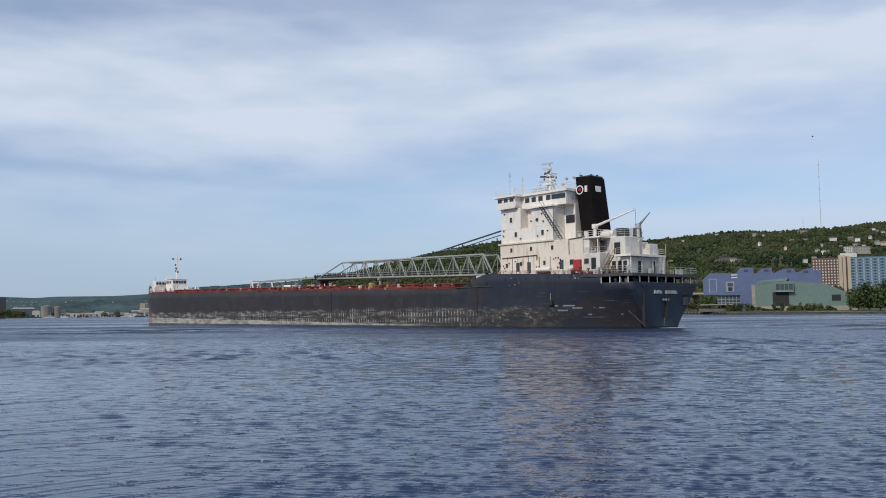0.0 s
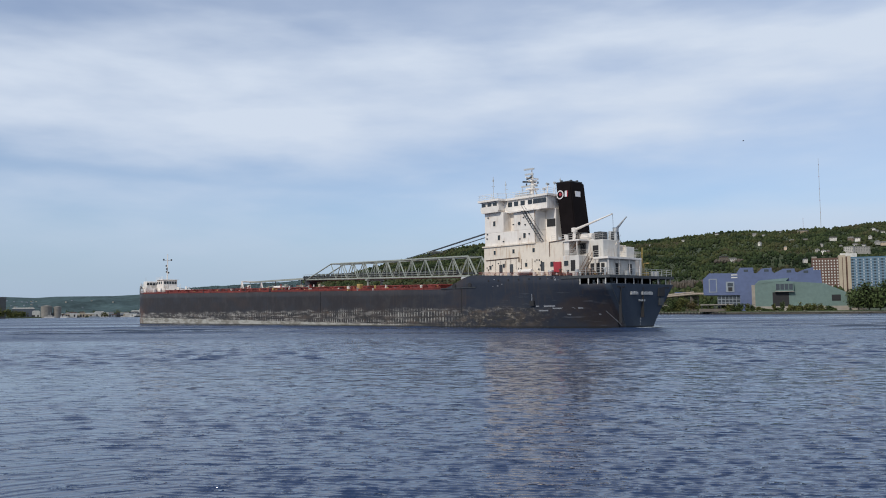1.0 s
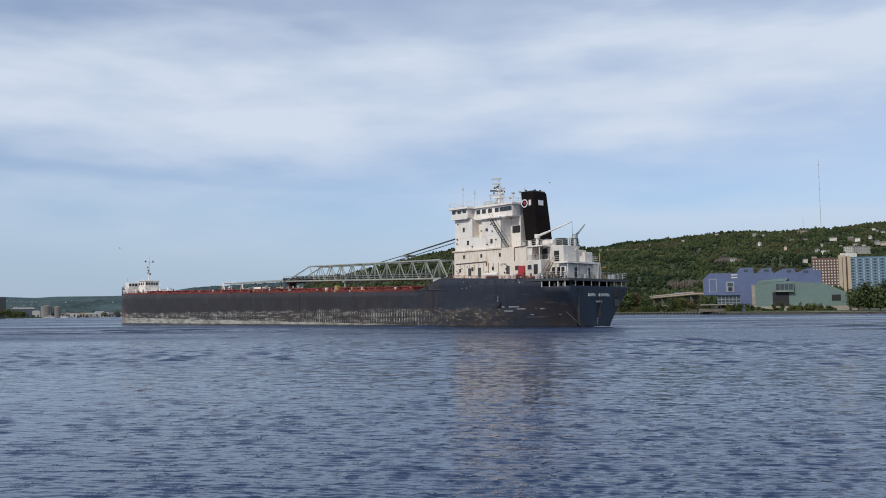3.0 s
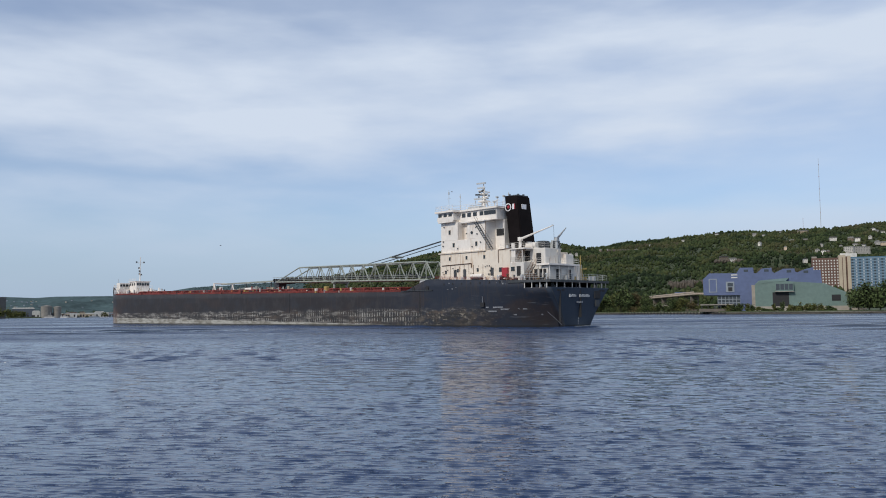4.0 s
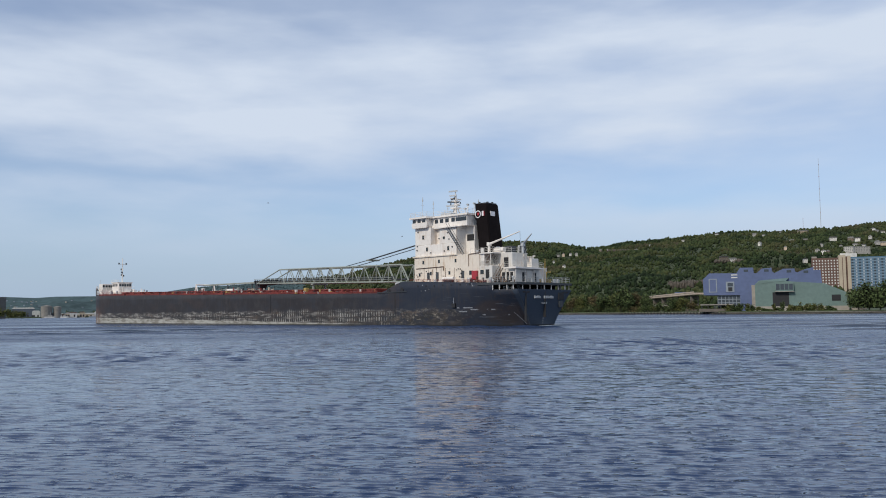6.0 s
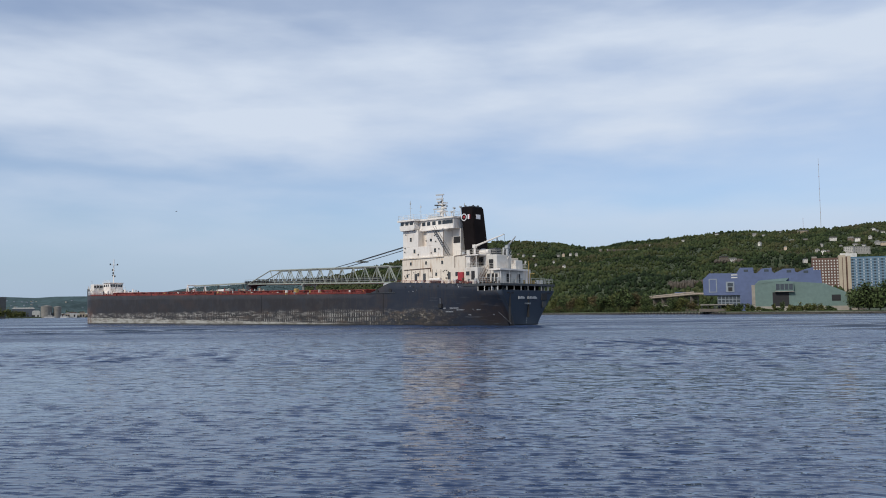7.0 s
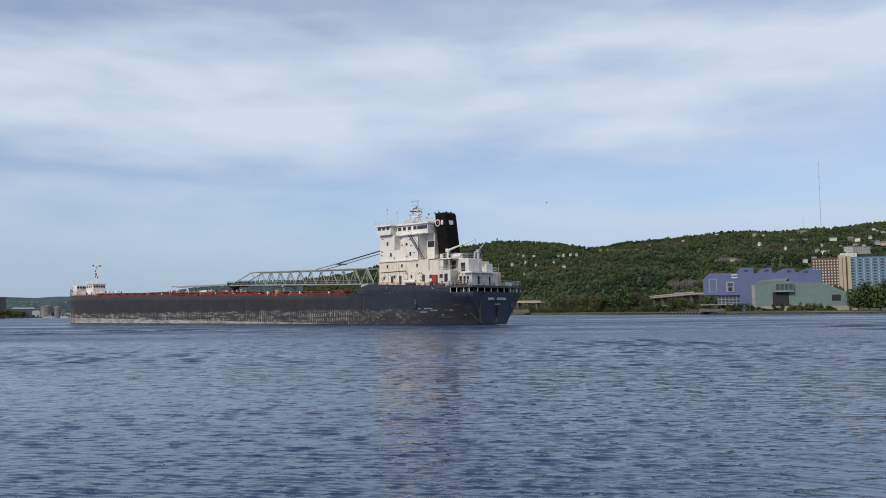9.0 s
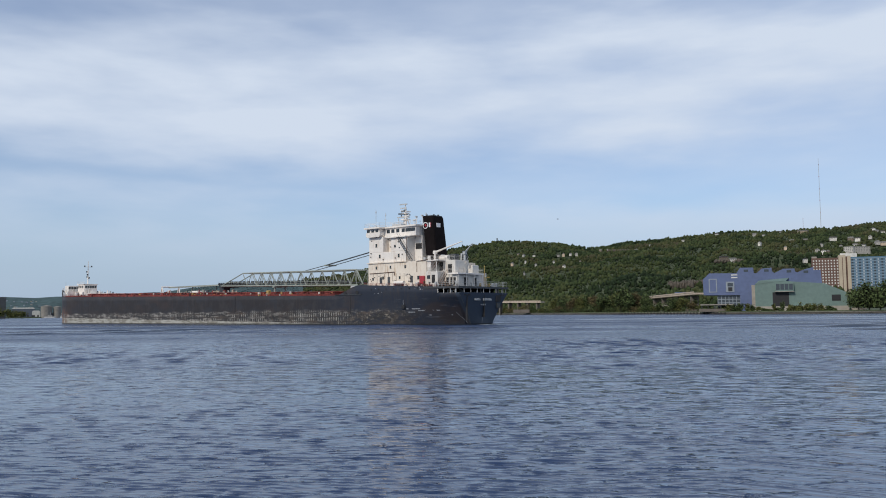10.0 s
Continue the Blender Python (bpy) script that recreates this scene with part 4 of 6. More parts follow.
SHRUBS = [(18.1 + .62 * k, 2.6 + (k * 7 % 5) * .7, 2.0 + (k * 3 % 4) * .5, (LEAF2, LEAF3, LEAF2)[k % 3]) for k in range(12)]
for i, (az, h, w, mat) in enumerate((*SHRUBS, (18.4, 6, 3, LEAF2), (18.75, 7, 2.6, LEAF3), (19.1, 6, 3, LEAF2), (19.5, 8, 2.4, LEAF2), (19.9, 7, 2.6, LEAF3), (20.2, 6, 2.6, LEAF2), (20.9, 4, 2.4, LEAF2), (21.5, 6, 2.2, LEAF3), (22.0, 8, 1.8, LEAF2),
                                     (22.7, 5, 3, LEAF3), (23.0, 7, 3.4, LEAF3), (23.4, 6.5, 3.6, LEAF3), (23.8, 7, 3.4, LEAF3), (24.2, 6, 3, LEAF3), (24.6, 5, 3, LEAF2), (17.2, 4, 4, LEAF2), (9.0, 5, 5, LEAF3), (8.0, 5, 5, LEAF2), (6.6, 5, 5, LEAF3), (14.8, 5, 4, LEAF2), (13.2, 6, 4, LEAF3))):
    shrub(az, float(lerp(SHORE, az)) + 8, w * .8, h * .72, mat, 40 + i, "yellow-green bushy shrub by the quay" if mat is LEAF3 else "dark green bushy shrub by the quay")


rs = random.Random(17)
for i in range(46):
    az = 2.6 + 15.0 * (i + rs.random()) / 46
    mat = rs.choice([LEAF2, LEAF3, LEAF2, LEAF4, LEAF2])
    shrub(az, float(lerp(SHORE, az)) + rs.uniform(5, 26), rs.uniform(3.5, 6.5), rs.uniform(4, 9), mat, 120 + i, "yellow-green bushy shrub by the quay" if mat is LEAF3 else "russet bushy shrub by the quay" if mat is LEAF4 else "dark green bushy shrub by the quay")


def parked_car(az, d):
    root = new("parked_car")
    root.matrix_world = place(az, d, 2.3, 5)
    part("body", prism(B(), [(-2.2, .4), (-2.25, .9), (-1.4, 1.05), (-.8, 1.6), (.9, 1.6), (1.5, 1.05), (2.2, .95), (2.25, .4)], -.9, .9), STEEL, root)
    for x in (-1.35, 1.35):
        for y in (-.85, .85):
            part("wheel", rod(B(), (x, y - .1, .35), (x, y + .1, .35), .35, 12), RUBBER, root)
    return tagged(root, "dark parked car on the quay", "car")


parked_car(25.35, 668)
parked_car(25.05, 670)
ob = boxp("quay_apron", (-30, -9, -3, 14, 9, .6), CONCRETE)
ob.matrix_world = place(25.6, 690, 3.4)
tagged(ob, "pale concrete ramp beside the hall", "ramp", kind="structure")


# far shore with tanks, sheds and boats
SLATE = material("dark_slate_cladding", (.085, .10, .125), .7, spread=.15, scale=.3)
TANK = material("weathered_tank_paint", (.21, .195, .17), .8, spread=.2, scale=.2)


def tank(az, d, r, h):
    root = new("storage_tank")
    root.matrix_world = place(az, d, 1)
    part("shell", rod(B(), (0, 0, -2), (0, 0, h), r, 24), TANK, root)
    part("roof", rod(B(), (0, 0, h), (0, 0, h + r * .25), r * 1.02, 24, .4), TANK, root)
    return tagged(root, "grey round storage tank on the far shore", "tank", group="tanks on the far shore")


tank(-25.33, 1780, 10, 21)
tank(-24.72, 1780, 7, 20)


def shed(az, d, w, dp, h, mat, label, roof=2.5, top=None):
    root = new("harbour_shed")
    root.matrix_world = place(az, d, 1.5)
    boxp("wall", (-w / 2, 0, -3, w / 2, dp, h), mat, root)
    part("roof", prism(B(), [(-w / 2 - .5, h), (w / 2 + .5, h), (w / 2 - 2, h + roof), (-w / 2 + 2, h + roof)], -.5, dp + .5), top or WIN_PALE, root)
    for i in range(max(2, int(w // 7))):
        x = -w / 2 + (i + .5) * w / max(2, int(w // 7))
        boxp("door", (x - 1.4, -.1, 0, x + 1.4, .05, min(4.5, h * .6)), DARK, root)
    return tagged(root, label, "shed", group="sheds on the far shore")


for az, w, h, mat, lb in ((-26.6, 40, 22, SLATE, "dark blue-grey harbour warehouse on the far shore"), (-25.9, 14, 14, WIN_PALE, "pale harbour shed on the shore"), (-22.3, 18, 11, WIN_PALE, "white harbour shed on the far shore"), (-21.9, 12, 8, WHITE_SIDING, "white harbour shed on the shore"),
                          (-20.9, 14, 7, TAN_SIDING, "tan harbour shed on the shore"), (-20.1, 22, 13, WIN_PALE, "white harbour shed on the shore"), (-19.4, 34, 19, TAN, "tan block of a harbour works"), (-18.6, 30, 12, TAN, "tan harbour works shed"), (-24.0, 50, 6, TAN, "long low tan shed on the shore"), (-22.9, 30, 7, TAN, "low tan shed on the shore"), (-17.4, 40, 8, WIN_PALE, "white harbour shed on the shore"), (-16, 50, 10, TAN, "tan harbour shed on the shore")):
    shed(az, 1830, w, 20, h * .75, mat, lb)
rk = random.Random(33)
for i in range(34):
    az = rk.choice([rk.uniform(-26.9, -18.2), rk.uniform(-21.8, -18.0)])
    shed(az, 1772 + rk.uniform(0, 40), rk.uniform(5, 20), rk.uniform(6, 14), rk.uniform(3, 9), rk.choice([WIN_PALE, FACADE_GREY, TAN, BRICK, STEEL, WHITE_SIDING]), "small harbour shed among others on the far shore", 1.5, rk.choice([ROOF_GREY, BRICK, STEEL, FACADE_GREY, WIN_PALE]))
for i in range(22):
    az = -27 + 9.2 * (i + rk.random()) / 22
    tree("shore_tree", az, 1790 + rk.uniform(30, 90), 1.0, rk.uniform(5, 9), rk.uniform(9, 17), rk.choice([LEAF2, LEAF2, LEAF3]), "dark leafy tree between the harbour sheds", 300 + i, 300, .05)
for i in range(26):
    az, tn = rk.uniform(-28.0, -25.6) if i < 18 else rk.uniform(-25.6, -19), rk.uniform(.0085, .0165)
    r, z = site(az, tn)
    hs = boxp("far_house", (-3.5, -3, -6, 3.5, 3, rk.uniform(0, 2)), rk.choice([FACADE_GREY, CONCRETE, FACADE_GREY]), bevel=.3)
    hs.matrix_world = place(az, r, z + 3, rk.uniform(-30, 30))
    tagged(hs, "tiny pale house on the far hillside", "house", group="houses on the far hills")
ob = boxp("works_tower", (-5, -5, -2, 5, 5, 27), TAN)
ob.matrix_world = place(-19.75, 1835, 1)
tagged(ob, "tan square tower of the harbour works", "tower")
ob = part("chimney", rod(B(), (0, 0, -2), (0, 0, 36), 2.6, 14, 2.0), STEEL)
ob.matrix_world = place(-18.95, 1850, 1)
tagged(ob, "tall dark works chimney", "chimney")
ob = boxp("dark_warehouse", (-40, 0, -2, 9, 30, 33), STEEL, bevel=.5)
ob.matrix_world = place(-27.9, 1500, 1)
tagged(ob, "big dark waterside warehouse", "warehouse")
for i, az in enumerate((-27.9, -27.4, -27.0, -26.7)):
    tree("shore_tree", az, 1470, 0.5, 8, 17 - i * 2, LEAF3, "bright green bushy tree on the far shore", 80 + i, 900, .05)


def boat(az, d, ln, mat):
    root = new("moored_boat")
    root.matrix_world = place(az, d, 0, 6)
    bm = B()
    plan_prism(bm, [(-ln / 2, -2), (ln * .3, -2.2), (ln / 2, 0), (ln * .3, 2.2), (-ln / 2, 2)], -.4, 2.4)
    part("hull", bm, mat, root)
    boxp("cabin", (-ln * .2, -1.5, 2.4, ln * .15, 1.5, 5.2), WHITE_SIDING, root, bevel=.2)
    part("mast", rod(B(), (0, 0, 5), (0, 0, 10), .2, 6), GREY, root)
    return tagged(root, "small white boat moored at the far shore", "boat", group="boats at the far shore")


for az, ln, mat in ((-25.1, 20, WHITE_SIDING), (-24.3, 14, WHITE_SIDING), (-22.6, 18, FACADE_GREY), (-20.6, 26, WHITE_SIDING), (-20.2, 18, WHITE_SIDING), (-19.9, 20, STEEL)):
    boat(az, 1700, ln, mat)


# gulls
def gull(name_label):
    root = new("gull")
    bm = B()
    bmesh.ops.create_icosphere(bm, subdivisions=2, radius=1.0)
    for v in bm.verts:
        v.co = Vector((v.co.x * .30, v.co.y * .09, v.co.z * .09))
    part("body", bm, GREY, root)
    for sgn in (1, -1):
        bm = B()
        q = [(.14, .05 * sgn, .02), (.05, .40 * sgn, .16), (-.06, .78 * sgn, .08), (-.12, .40 * sgn, .12), (-.12, .05 * sgn, 0)]
        a = [bm.verts.new(c) for c in q]
        b = [bm.verts.new((c[0], c[1], c[2] - .025)) for c in q]
        bm.faces.new(a), bm.faces.new(b[::-1])
        for i in range(5):
            bm.faces.new((a[i], a[(i + 1) % 5], b[(i + 1) % 5], b[i]))
        bmesh.ops.recalc_face_normals(bm, faces=bm.faces[:])
        part("wing", bm, STEEL, root)
    return tagged(root, name_label, "bird")


gull_a = gull("small grey gull gliding over the harbour")
gull_b = gull("small grey gull flapping low over the harbour")


# ---- the ship: x forward from the stern, y to port, z up from the water ----
ship = new("cargo_ship")
tagged(ship, "rusty dark grey lake bulk carrier with white deckhouse, under way", "ship")


def sheer(s):
    """Height of the hull's upper edge."""
    if s < 5.5:
        return 7.55
    if s < 31:
        return 8.9 + .042 * (s - 3)
    if s < 40.6:
        u = (s - 31) / 9.6
        u = u * u * (3 - 2 * u)
        return 10.07 + (7.6 - 10.07) * u
    z = 7.6 + .0171 * (s - 40.6)
    if s > 204:
        u = min(1, (s - 204) / 5)
        z += (13.4 - z) * u * u * (3 - 2 * u)
    return z


def half(s, z):
    """Half the hull's breadth at a height."""
    deck = np.interp(s, [0, 1.5, 4, 8, 14, 200], [9.3, 9.9, 10.6, 11.2, 11.6, 11.6])
    wl = np.interp(s, [0, 2, 6, 12, 18, 26, 200], [4.0, 5.2, 7.6, 10.0, 11.2, 11.6, 11.6])
    u = min(1, max(0, z / 7.6))
    b = wl + (deck - wl) * (u ** (.7 + .5 * max(0, 1 - s / 12)))
    end = 221.2 + .9 * min(1.0, max(0, z) / 12)
    if s > end - 28:
        v = min(1, (s - end + 28) / 28)
        b *= max(0, 1 - v ** 1.4)
    return float(max(b, .12))


def hull_stations():
    return [0, .8, 1.6, 3, 4.5, 5.49, 5.51, 7, 9, 11, 14, 18, 22, 26, 31, 32.5, 34, 35.8, 37.6, 39, 40.6] + list(np.arange(45, 191, 6.0)) + list(np.arange(192, 204, 2.0)) + [204, 205.5, 207, 208.5, 210, 212, 214, 216, 217.5, 219, 220, 220.8, 221.4, 221.8, 222.1]


def make_hull():
    bm = B()
    st = hull_stations()
    K = 9
    cols = []
    for s in st:
        top = sheer(s)
        zs = [-3, -1, 0.0] + [top * (k + 1) / (K - 3) for k in range(K - 3)]
        rake = lambda z: s + (0.9 * (1 - min(1, max(0, z) / 7.5)) if s < 1.0 else 0)
        cols.append(([bm.verts.new((rake(z), half(s, z), z)) for z in zs], [bm.verts.new((rake(z), -half(s, z), z)) for z in zs]))
    for (p0, q0), (p1, q1) in zip(cols, cols[1:]):
        for k in range(K - 1):
            bm.faces.new((p0[k], p0[k + 1], p1[k + 1], p1[k]))
            bm.faces.new((q0[k], q1[k], q1[k + 1], q0[k + 1]))
    for k in range(K - 1):
        bm.faces.new((cols[0][0][k], cols[0][1][k], cols[0][1][k + 1], cols[0][0][k + 1]))
        bm.faces.new((cols[-1][0][k], cols[-1][0][k + 1], cols[-1][1][k + 1], cols[-1][1][k]))
    bmesh.ops.recalc_face_normals(bm, faces=bm.faces[:])
    for f in bm.faces:
        f.smooth = abs(f.normal.x) < .6
    rim = set(cols[0][0]) | set(cols[0][1])
    for ed in bm.edges:
        if ed.verts[0] in rim and ed.verts[1] in rim:
            ed.smooth = False
    ob = part("hull", bm, HULL, ship, "dark blue-grey steel hull with a scraped rusty belt")
    so = ob.modifiers.new("plate", "SOLIDIFY")
    so.thickness, so.offset = .12, -1
    return ob


def make_deck(name, s0, s1, drop, mat, zfix=None, inset=.1):
    bm = B()
    st = [s for s in sorted(set(hull_stations() + [s0, s1])) if s0 <= s <= s1]
    prev = None
    for s in st:
        z = (sheer(s) if zfix is None else zfix(s)) - drop
        h = max(.05, half(s, z) - inset)
        cur = [bm.verts.new((s, h, z)), bm.verts.new((s, -h, z)), bm.verts.new((s, h, z - .12)), bm.verts.new((s, -h, z - .12))]
        if prev:
            bm.faces.new((prev[0], prev[1], cur[1], cur[0]))
            bm.faces.new((prev[2], cur[2], cur[3], prev[3]))
            bm.faces.new((prev[0], cur[0], cur[2], prev[2]))
            bm.faces.new((prev[1], prev[3], cur[3], cur[1]))
        else:
            bm.faces.new((cur[0], cur[1], cur[3], cur[2]))
        prev = cur
    bm.faces.new((prev[0], prev[2], prev[3], prev[1]))
    bmesh.ops.recalc_face_normals(bm, faces=bm.faces[:])
    return part(name, bm, mat, ship)


hull = make_hull()
make_deck("main_deck", 36, 204, .10, DECK_RED)
make_deck("quarter_deck", 5.6, 34, .06, DECK_RED)
# floor coloured near-black for the shade under the poop deck
make_deck("mooring_deck", .8, 5.6, 0, DARK, lambda s: 6.6)
make_deck("poop_deck", .1, 5.6, 0, STEEL, lambda s: 9.0, -.12)
make_deck("forecastle_deck", 205, 221, 0, GREY, lambda s: 12.3 if s > 207 else 9.95 + (s - 204) * .78, .3)


def deck_edge():
    """Deep dark plate edge round the poop deck."""
    bm = B()
    side = [(q, half(q, 9.0) + .14) for q in (9.0, 7.0, 5.5, 4.5, 3.0, 1.6, .8, -.05)]
    line_ = side + [(q, -b) for q, b in side[::-1]]
    prev = None
    for q, b in line_:
        k = 1 - .18 / abs(b)
        cur = [bm.verts.new((q, b, 8.58)), bm.verts.new((q, b, 9.06)), bm.verts.new((q + .1, b * k, 9.06)), bm.verts.new((q + .1, b * k, 8.58))]
        if prev:
            for j in range(4):
                bm.faces.new((prev[j], cur[j], cur[(j + 1) % 4], prev[(j + 1) % 4]))
        prev = cur
    bmesh.ops.recalc_face_normals(bm, faces=bm.faces[:])
    part("deck_edge", bm, STEEL, ship, "dark steel edge of the poop deck")


deck_edge()


def wall_house(name, lim, mat, label="", bevel=.06, parent=ship):
    return boxp(name, lim, mat, parent, label, bevel)


def port_window(parent, s, z, b, w=.55, h=.75, name="window"):
    """A framed window in a side wall that faces to port."""
    bm = B()
    box(bm, s - w / 2 - .08, b - .05, z - h / 2 - .08, s + w / 2 + .08, b + .05, z + h / 2 + .08)
    f = part(name, bm, CREAM, parent)
    box_pane = box(B(), s - w / 2, b + .03, z - h / 2, s + w / 2, b + .07, z + h / 2)
    part("pane", box_pane, GLASS, f)
    return f


def rail(pts, parent=ship, h=1.05, mat=None, gap=1.6, name="railing"):
    bm = B()
    spots = []
    for p, q in zip(pts, pts[1:]):
        p, q = Vector(p), Vector(q)
        n = max(1, round((q - p).length / gap))
        for i in range(n + 1):
            spots.append(p + (q - p) * i / n)
        for k in (.35, .7, 1.0):
            rod(bm, p + Vector((0, 0, h * k)), q + Vector((0, 0, h * k)), .026, 5)
    ob = part(name, bm, mat or GREY, parent)
    post = bpy.data.meshes.new("rail_post")
    bp = rod(B(), (0, 0, 0), (0, 0, h), .034, 5)
    bp.to_mesh(post)
    bp.free()
    post.materials.append(mat or GREY)
    for c in spots:
        o = new("rail_post", post)
        o.parent, o.location = ob, c
    return ob

# lower deckhouse
LB = 9.3
lower = wall_house("lower_house", (10.2, -LB, 9.1, 30.2, LB, 15.5), CREAM, "rust-streaked white lower deckhouse")
wall_house("lower_house_aft", (6.6, -LB, 9.0, 10.2, LB, 12.7), WEATHERED)
boxp("ledge", (16.6, -LB - .25, 15.4, 30.5, LB + .25, 15.65), CREAM, ship)
for s, z in ((27.2, 14.3), (22.2, 14.3), (17.1, 14.2), (24.8, 11.7), (28.4, 11.5), (19.0, 11.6)):
    port_window(lower, s, z, LB)
for s in (12.6, 9.4):
    port_window(lower, s, 11.4, LB, 1.0, .9)
boxp("red_locker", (10.5, LB, 9.9, 12.0, LB + .5, 11.75), RED, ship, "bright red locker against the house", .03)
# upper deckhouse, in two blocks with a recess between them
UB = 8.9
upper = wall_house("upper_house", (17.2, -4.5, 15.6, 30.3, UB, 18.2), WHITE, "tall white accommodation block")
wall_house("upper_house_front", (25.2, -8.0, 18.2, 30.3, UB, 22.1), WHITE)
wall_house("upper_house_recess", (22.5, -UB + 1.6, 18.2, 25.2, UB - 2.0, 22.1), WHITE)
wall_house("upper_house_rear", (17.2, -4.5, 18.2, 22.5, UB, 21.6), WHITE)
wall_house("stair_house", (14.7, 0.5, 15.5, 17.2, 5.8, 22.0), WHITE)
boxp("vent_louvre", (14.8, 5.75, 18.7, 16.8, 5.9, 20.1), DARK, ship, "dark louvred vent")
boxp("platform", (16.9, -4.8, 21.6, 23.4, UB + .6, 21.85), WHITE, ship)
for s, z, w, h in ((27.6, 20.0, .6, .9), (26.4, 17.2, .6, .9), (19.7, 17.1, .6, .9)):
    port_window(upper, s, z, UB, w, h)
bm = B()
rod(bm, (21.0, UB - .1, 19.5), (21.0, UB + .12, 19.5), .32, 16)
part("round_port", bm, GLASS, ship, "round dark porthole")
# bridge with wings
bridge = part("bridge", plan_prism(B(), [(14.8, 1.0), (20.0, -4.5), (24.0, -8.0), (29.3, -8.0), (29.3, 8.0), (14.8, 8.0)], 21.9, 24.2), WHITE, ship, "white wheelhouse with a band of windows")
bm = B()
prism(bm, [(26.0, 22.1), (30.3, 22.1), (30.6, 22.6), (30.6, 23.3), (25.6, 23.3), (25.6, 22.5)], -9.7, 9.7)
part("bridge_wing", bm, WHITE, ship)
boxp("wing_cab", (25.8, -9.6, 23.2, 30.4, 9.6, 24.2), WHITE, ship)
bm = B()
plan_prism(bm, [(14.4, .8), (19.8, -4.8), (24.9, -8.4), (25.3, -10.2), (30.9, -10.2), (30.9, 10.2), (25.3, 10.2), (24.9, 8.4), (14.4, 8.4)], 24.2, 24.6)
part("bridge_roof", bm, WHITE, ship, "flat white wheelhouse roof with overhang")
for s in (15.5, 16.6, 17.7, 19.0, 20.9, 22.6, 24.2):
    boxp("bridge_window", (s - .52, 7.98, 23.0, s + .52, 8.06, 23.85), GLASS, bridge)
for s in (26.7, 28.2, 29.8):
    boxp("bridge_window", (s - .5, 9.58, 23.35, s + .5, 9.66, 24.0), GLASS, bridge)
rail([(14.6, 8.2, 24.6), (24.9, 8.2, 24.6), (25.5, 10.0, 24.6), (30.7, 10.0, 24.6), (30.7, -10.0, 24.6), (25.5, -10.0, 24.6), (19.9, -4.6, 24.6), (14.6, 1.0, 24.6), (14.6, 8.2, 24.6)], mat=WHITE)


def radar_mast():
    bm = B()
    x, y = 23.0, 3.0
    rod(bm, (x, y, 24.4), (x, y, 29.6), .42, 8, .26)
    for dx, dy in ((1.2, 0), (-.9, 1.1), (-.9, -1.1)):
        rod(bm, (x + dx, y + dy, 24.4), (x, y, 28.0), .14, 6)
    box(bm, x - .9, y - .9, 26.6, x + .9, y + .9, 26.9)
    box(bm, x - .7, y - .7, 28.2, x + .7, y + .7, 28.5)
    rod(bm, (x - 1.6, y + .5, 27.6), (x + 1.6, y - .5, 27.6), .16, 6)
    rod(bm, (x, y - 1.8, 28.9), (x, y + 1.8, 28.9), .13, 6)
    rod(bm, (x, y, 29.6), (x, y, 30.9), .10, 6)
    m = part("radar_mast", bm, WHITE, ship, "white lattice radar mast")
    for z, a, l in ((27.15, .4, 1.7), (28.0, .9, 1.3), (28.75, -.5, 1.5), (29.5, .3, .9), (30.5, .2, 1.15)):
        bm = B()
        box(bm, x + .3 - l, y + .5 - .1, z, x + .3 + l, y + .5 + .1, z + .32)
        bmesh.ops.rotate(bm, verts=bm.verts[:], cent=(x + .3, y + .5, z), matrix=Matrix.Rotation(a, 3, "Z"))
        part("radar_scanner", bm, STEEL if 27.5 < z < 29 else GREY, m)
    for dx, z in ((-1.5, 27.9), (1.5, 27.9)):
        bm = B()
        rod(bm, (x + dx, y, z - .25), (x + dx, y, z + .15), .14, 8)
        part("lantern", bm, STEEL, m)


radar_mast()
for s, b, h, r in ((29.2, 7.5, 5.0, .05), (29.0, 4.2, 4.4, .05), (26.5, 2, 3.0, .04), (15.0, 4.0, 3.4, .06), (15.2, 2.0, 3.0, .06)):
    bm = B()
    rod(bm, (s, b, 24.5), (s, b, 24.5 + h), r, 6)
    rod(bm, (s - .5, b, 24.5 + h * .62), (s + .5, b, 24.5 + h * .62), .035, 5)
    rod(bm, (s, b, 24.5 + h * .80), (s, b, 24.5 + h * .90), .14, 8)
    rod(bm, (s, b, 24.5), (s, b, 25.3), .18, 8)
    part("antenna", bm, GREY, ship)
bm = B()
box(bm, 21.8, 4.0, 24.6, 25.0, 6.0, 25.5, .1)
part("roof_locker", bm, GREY, ship)


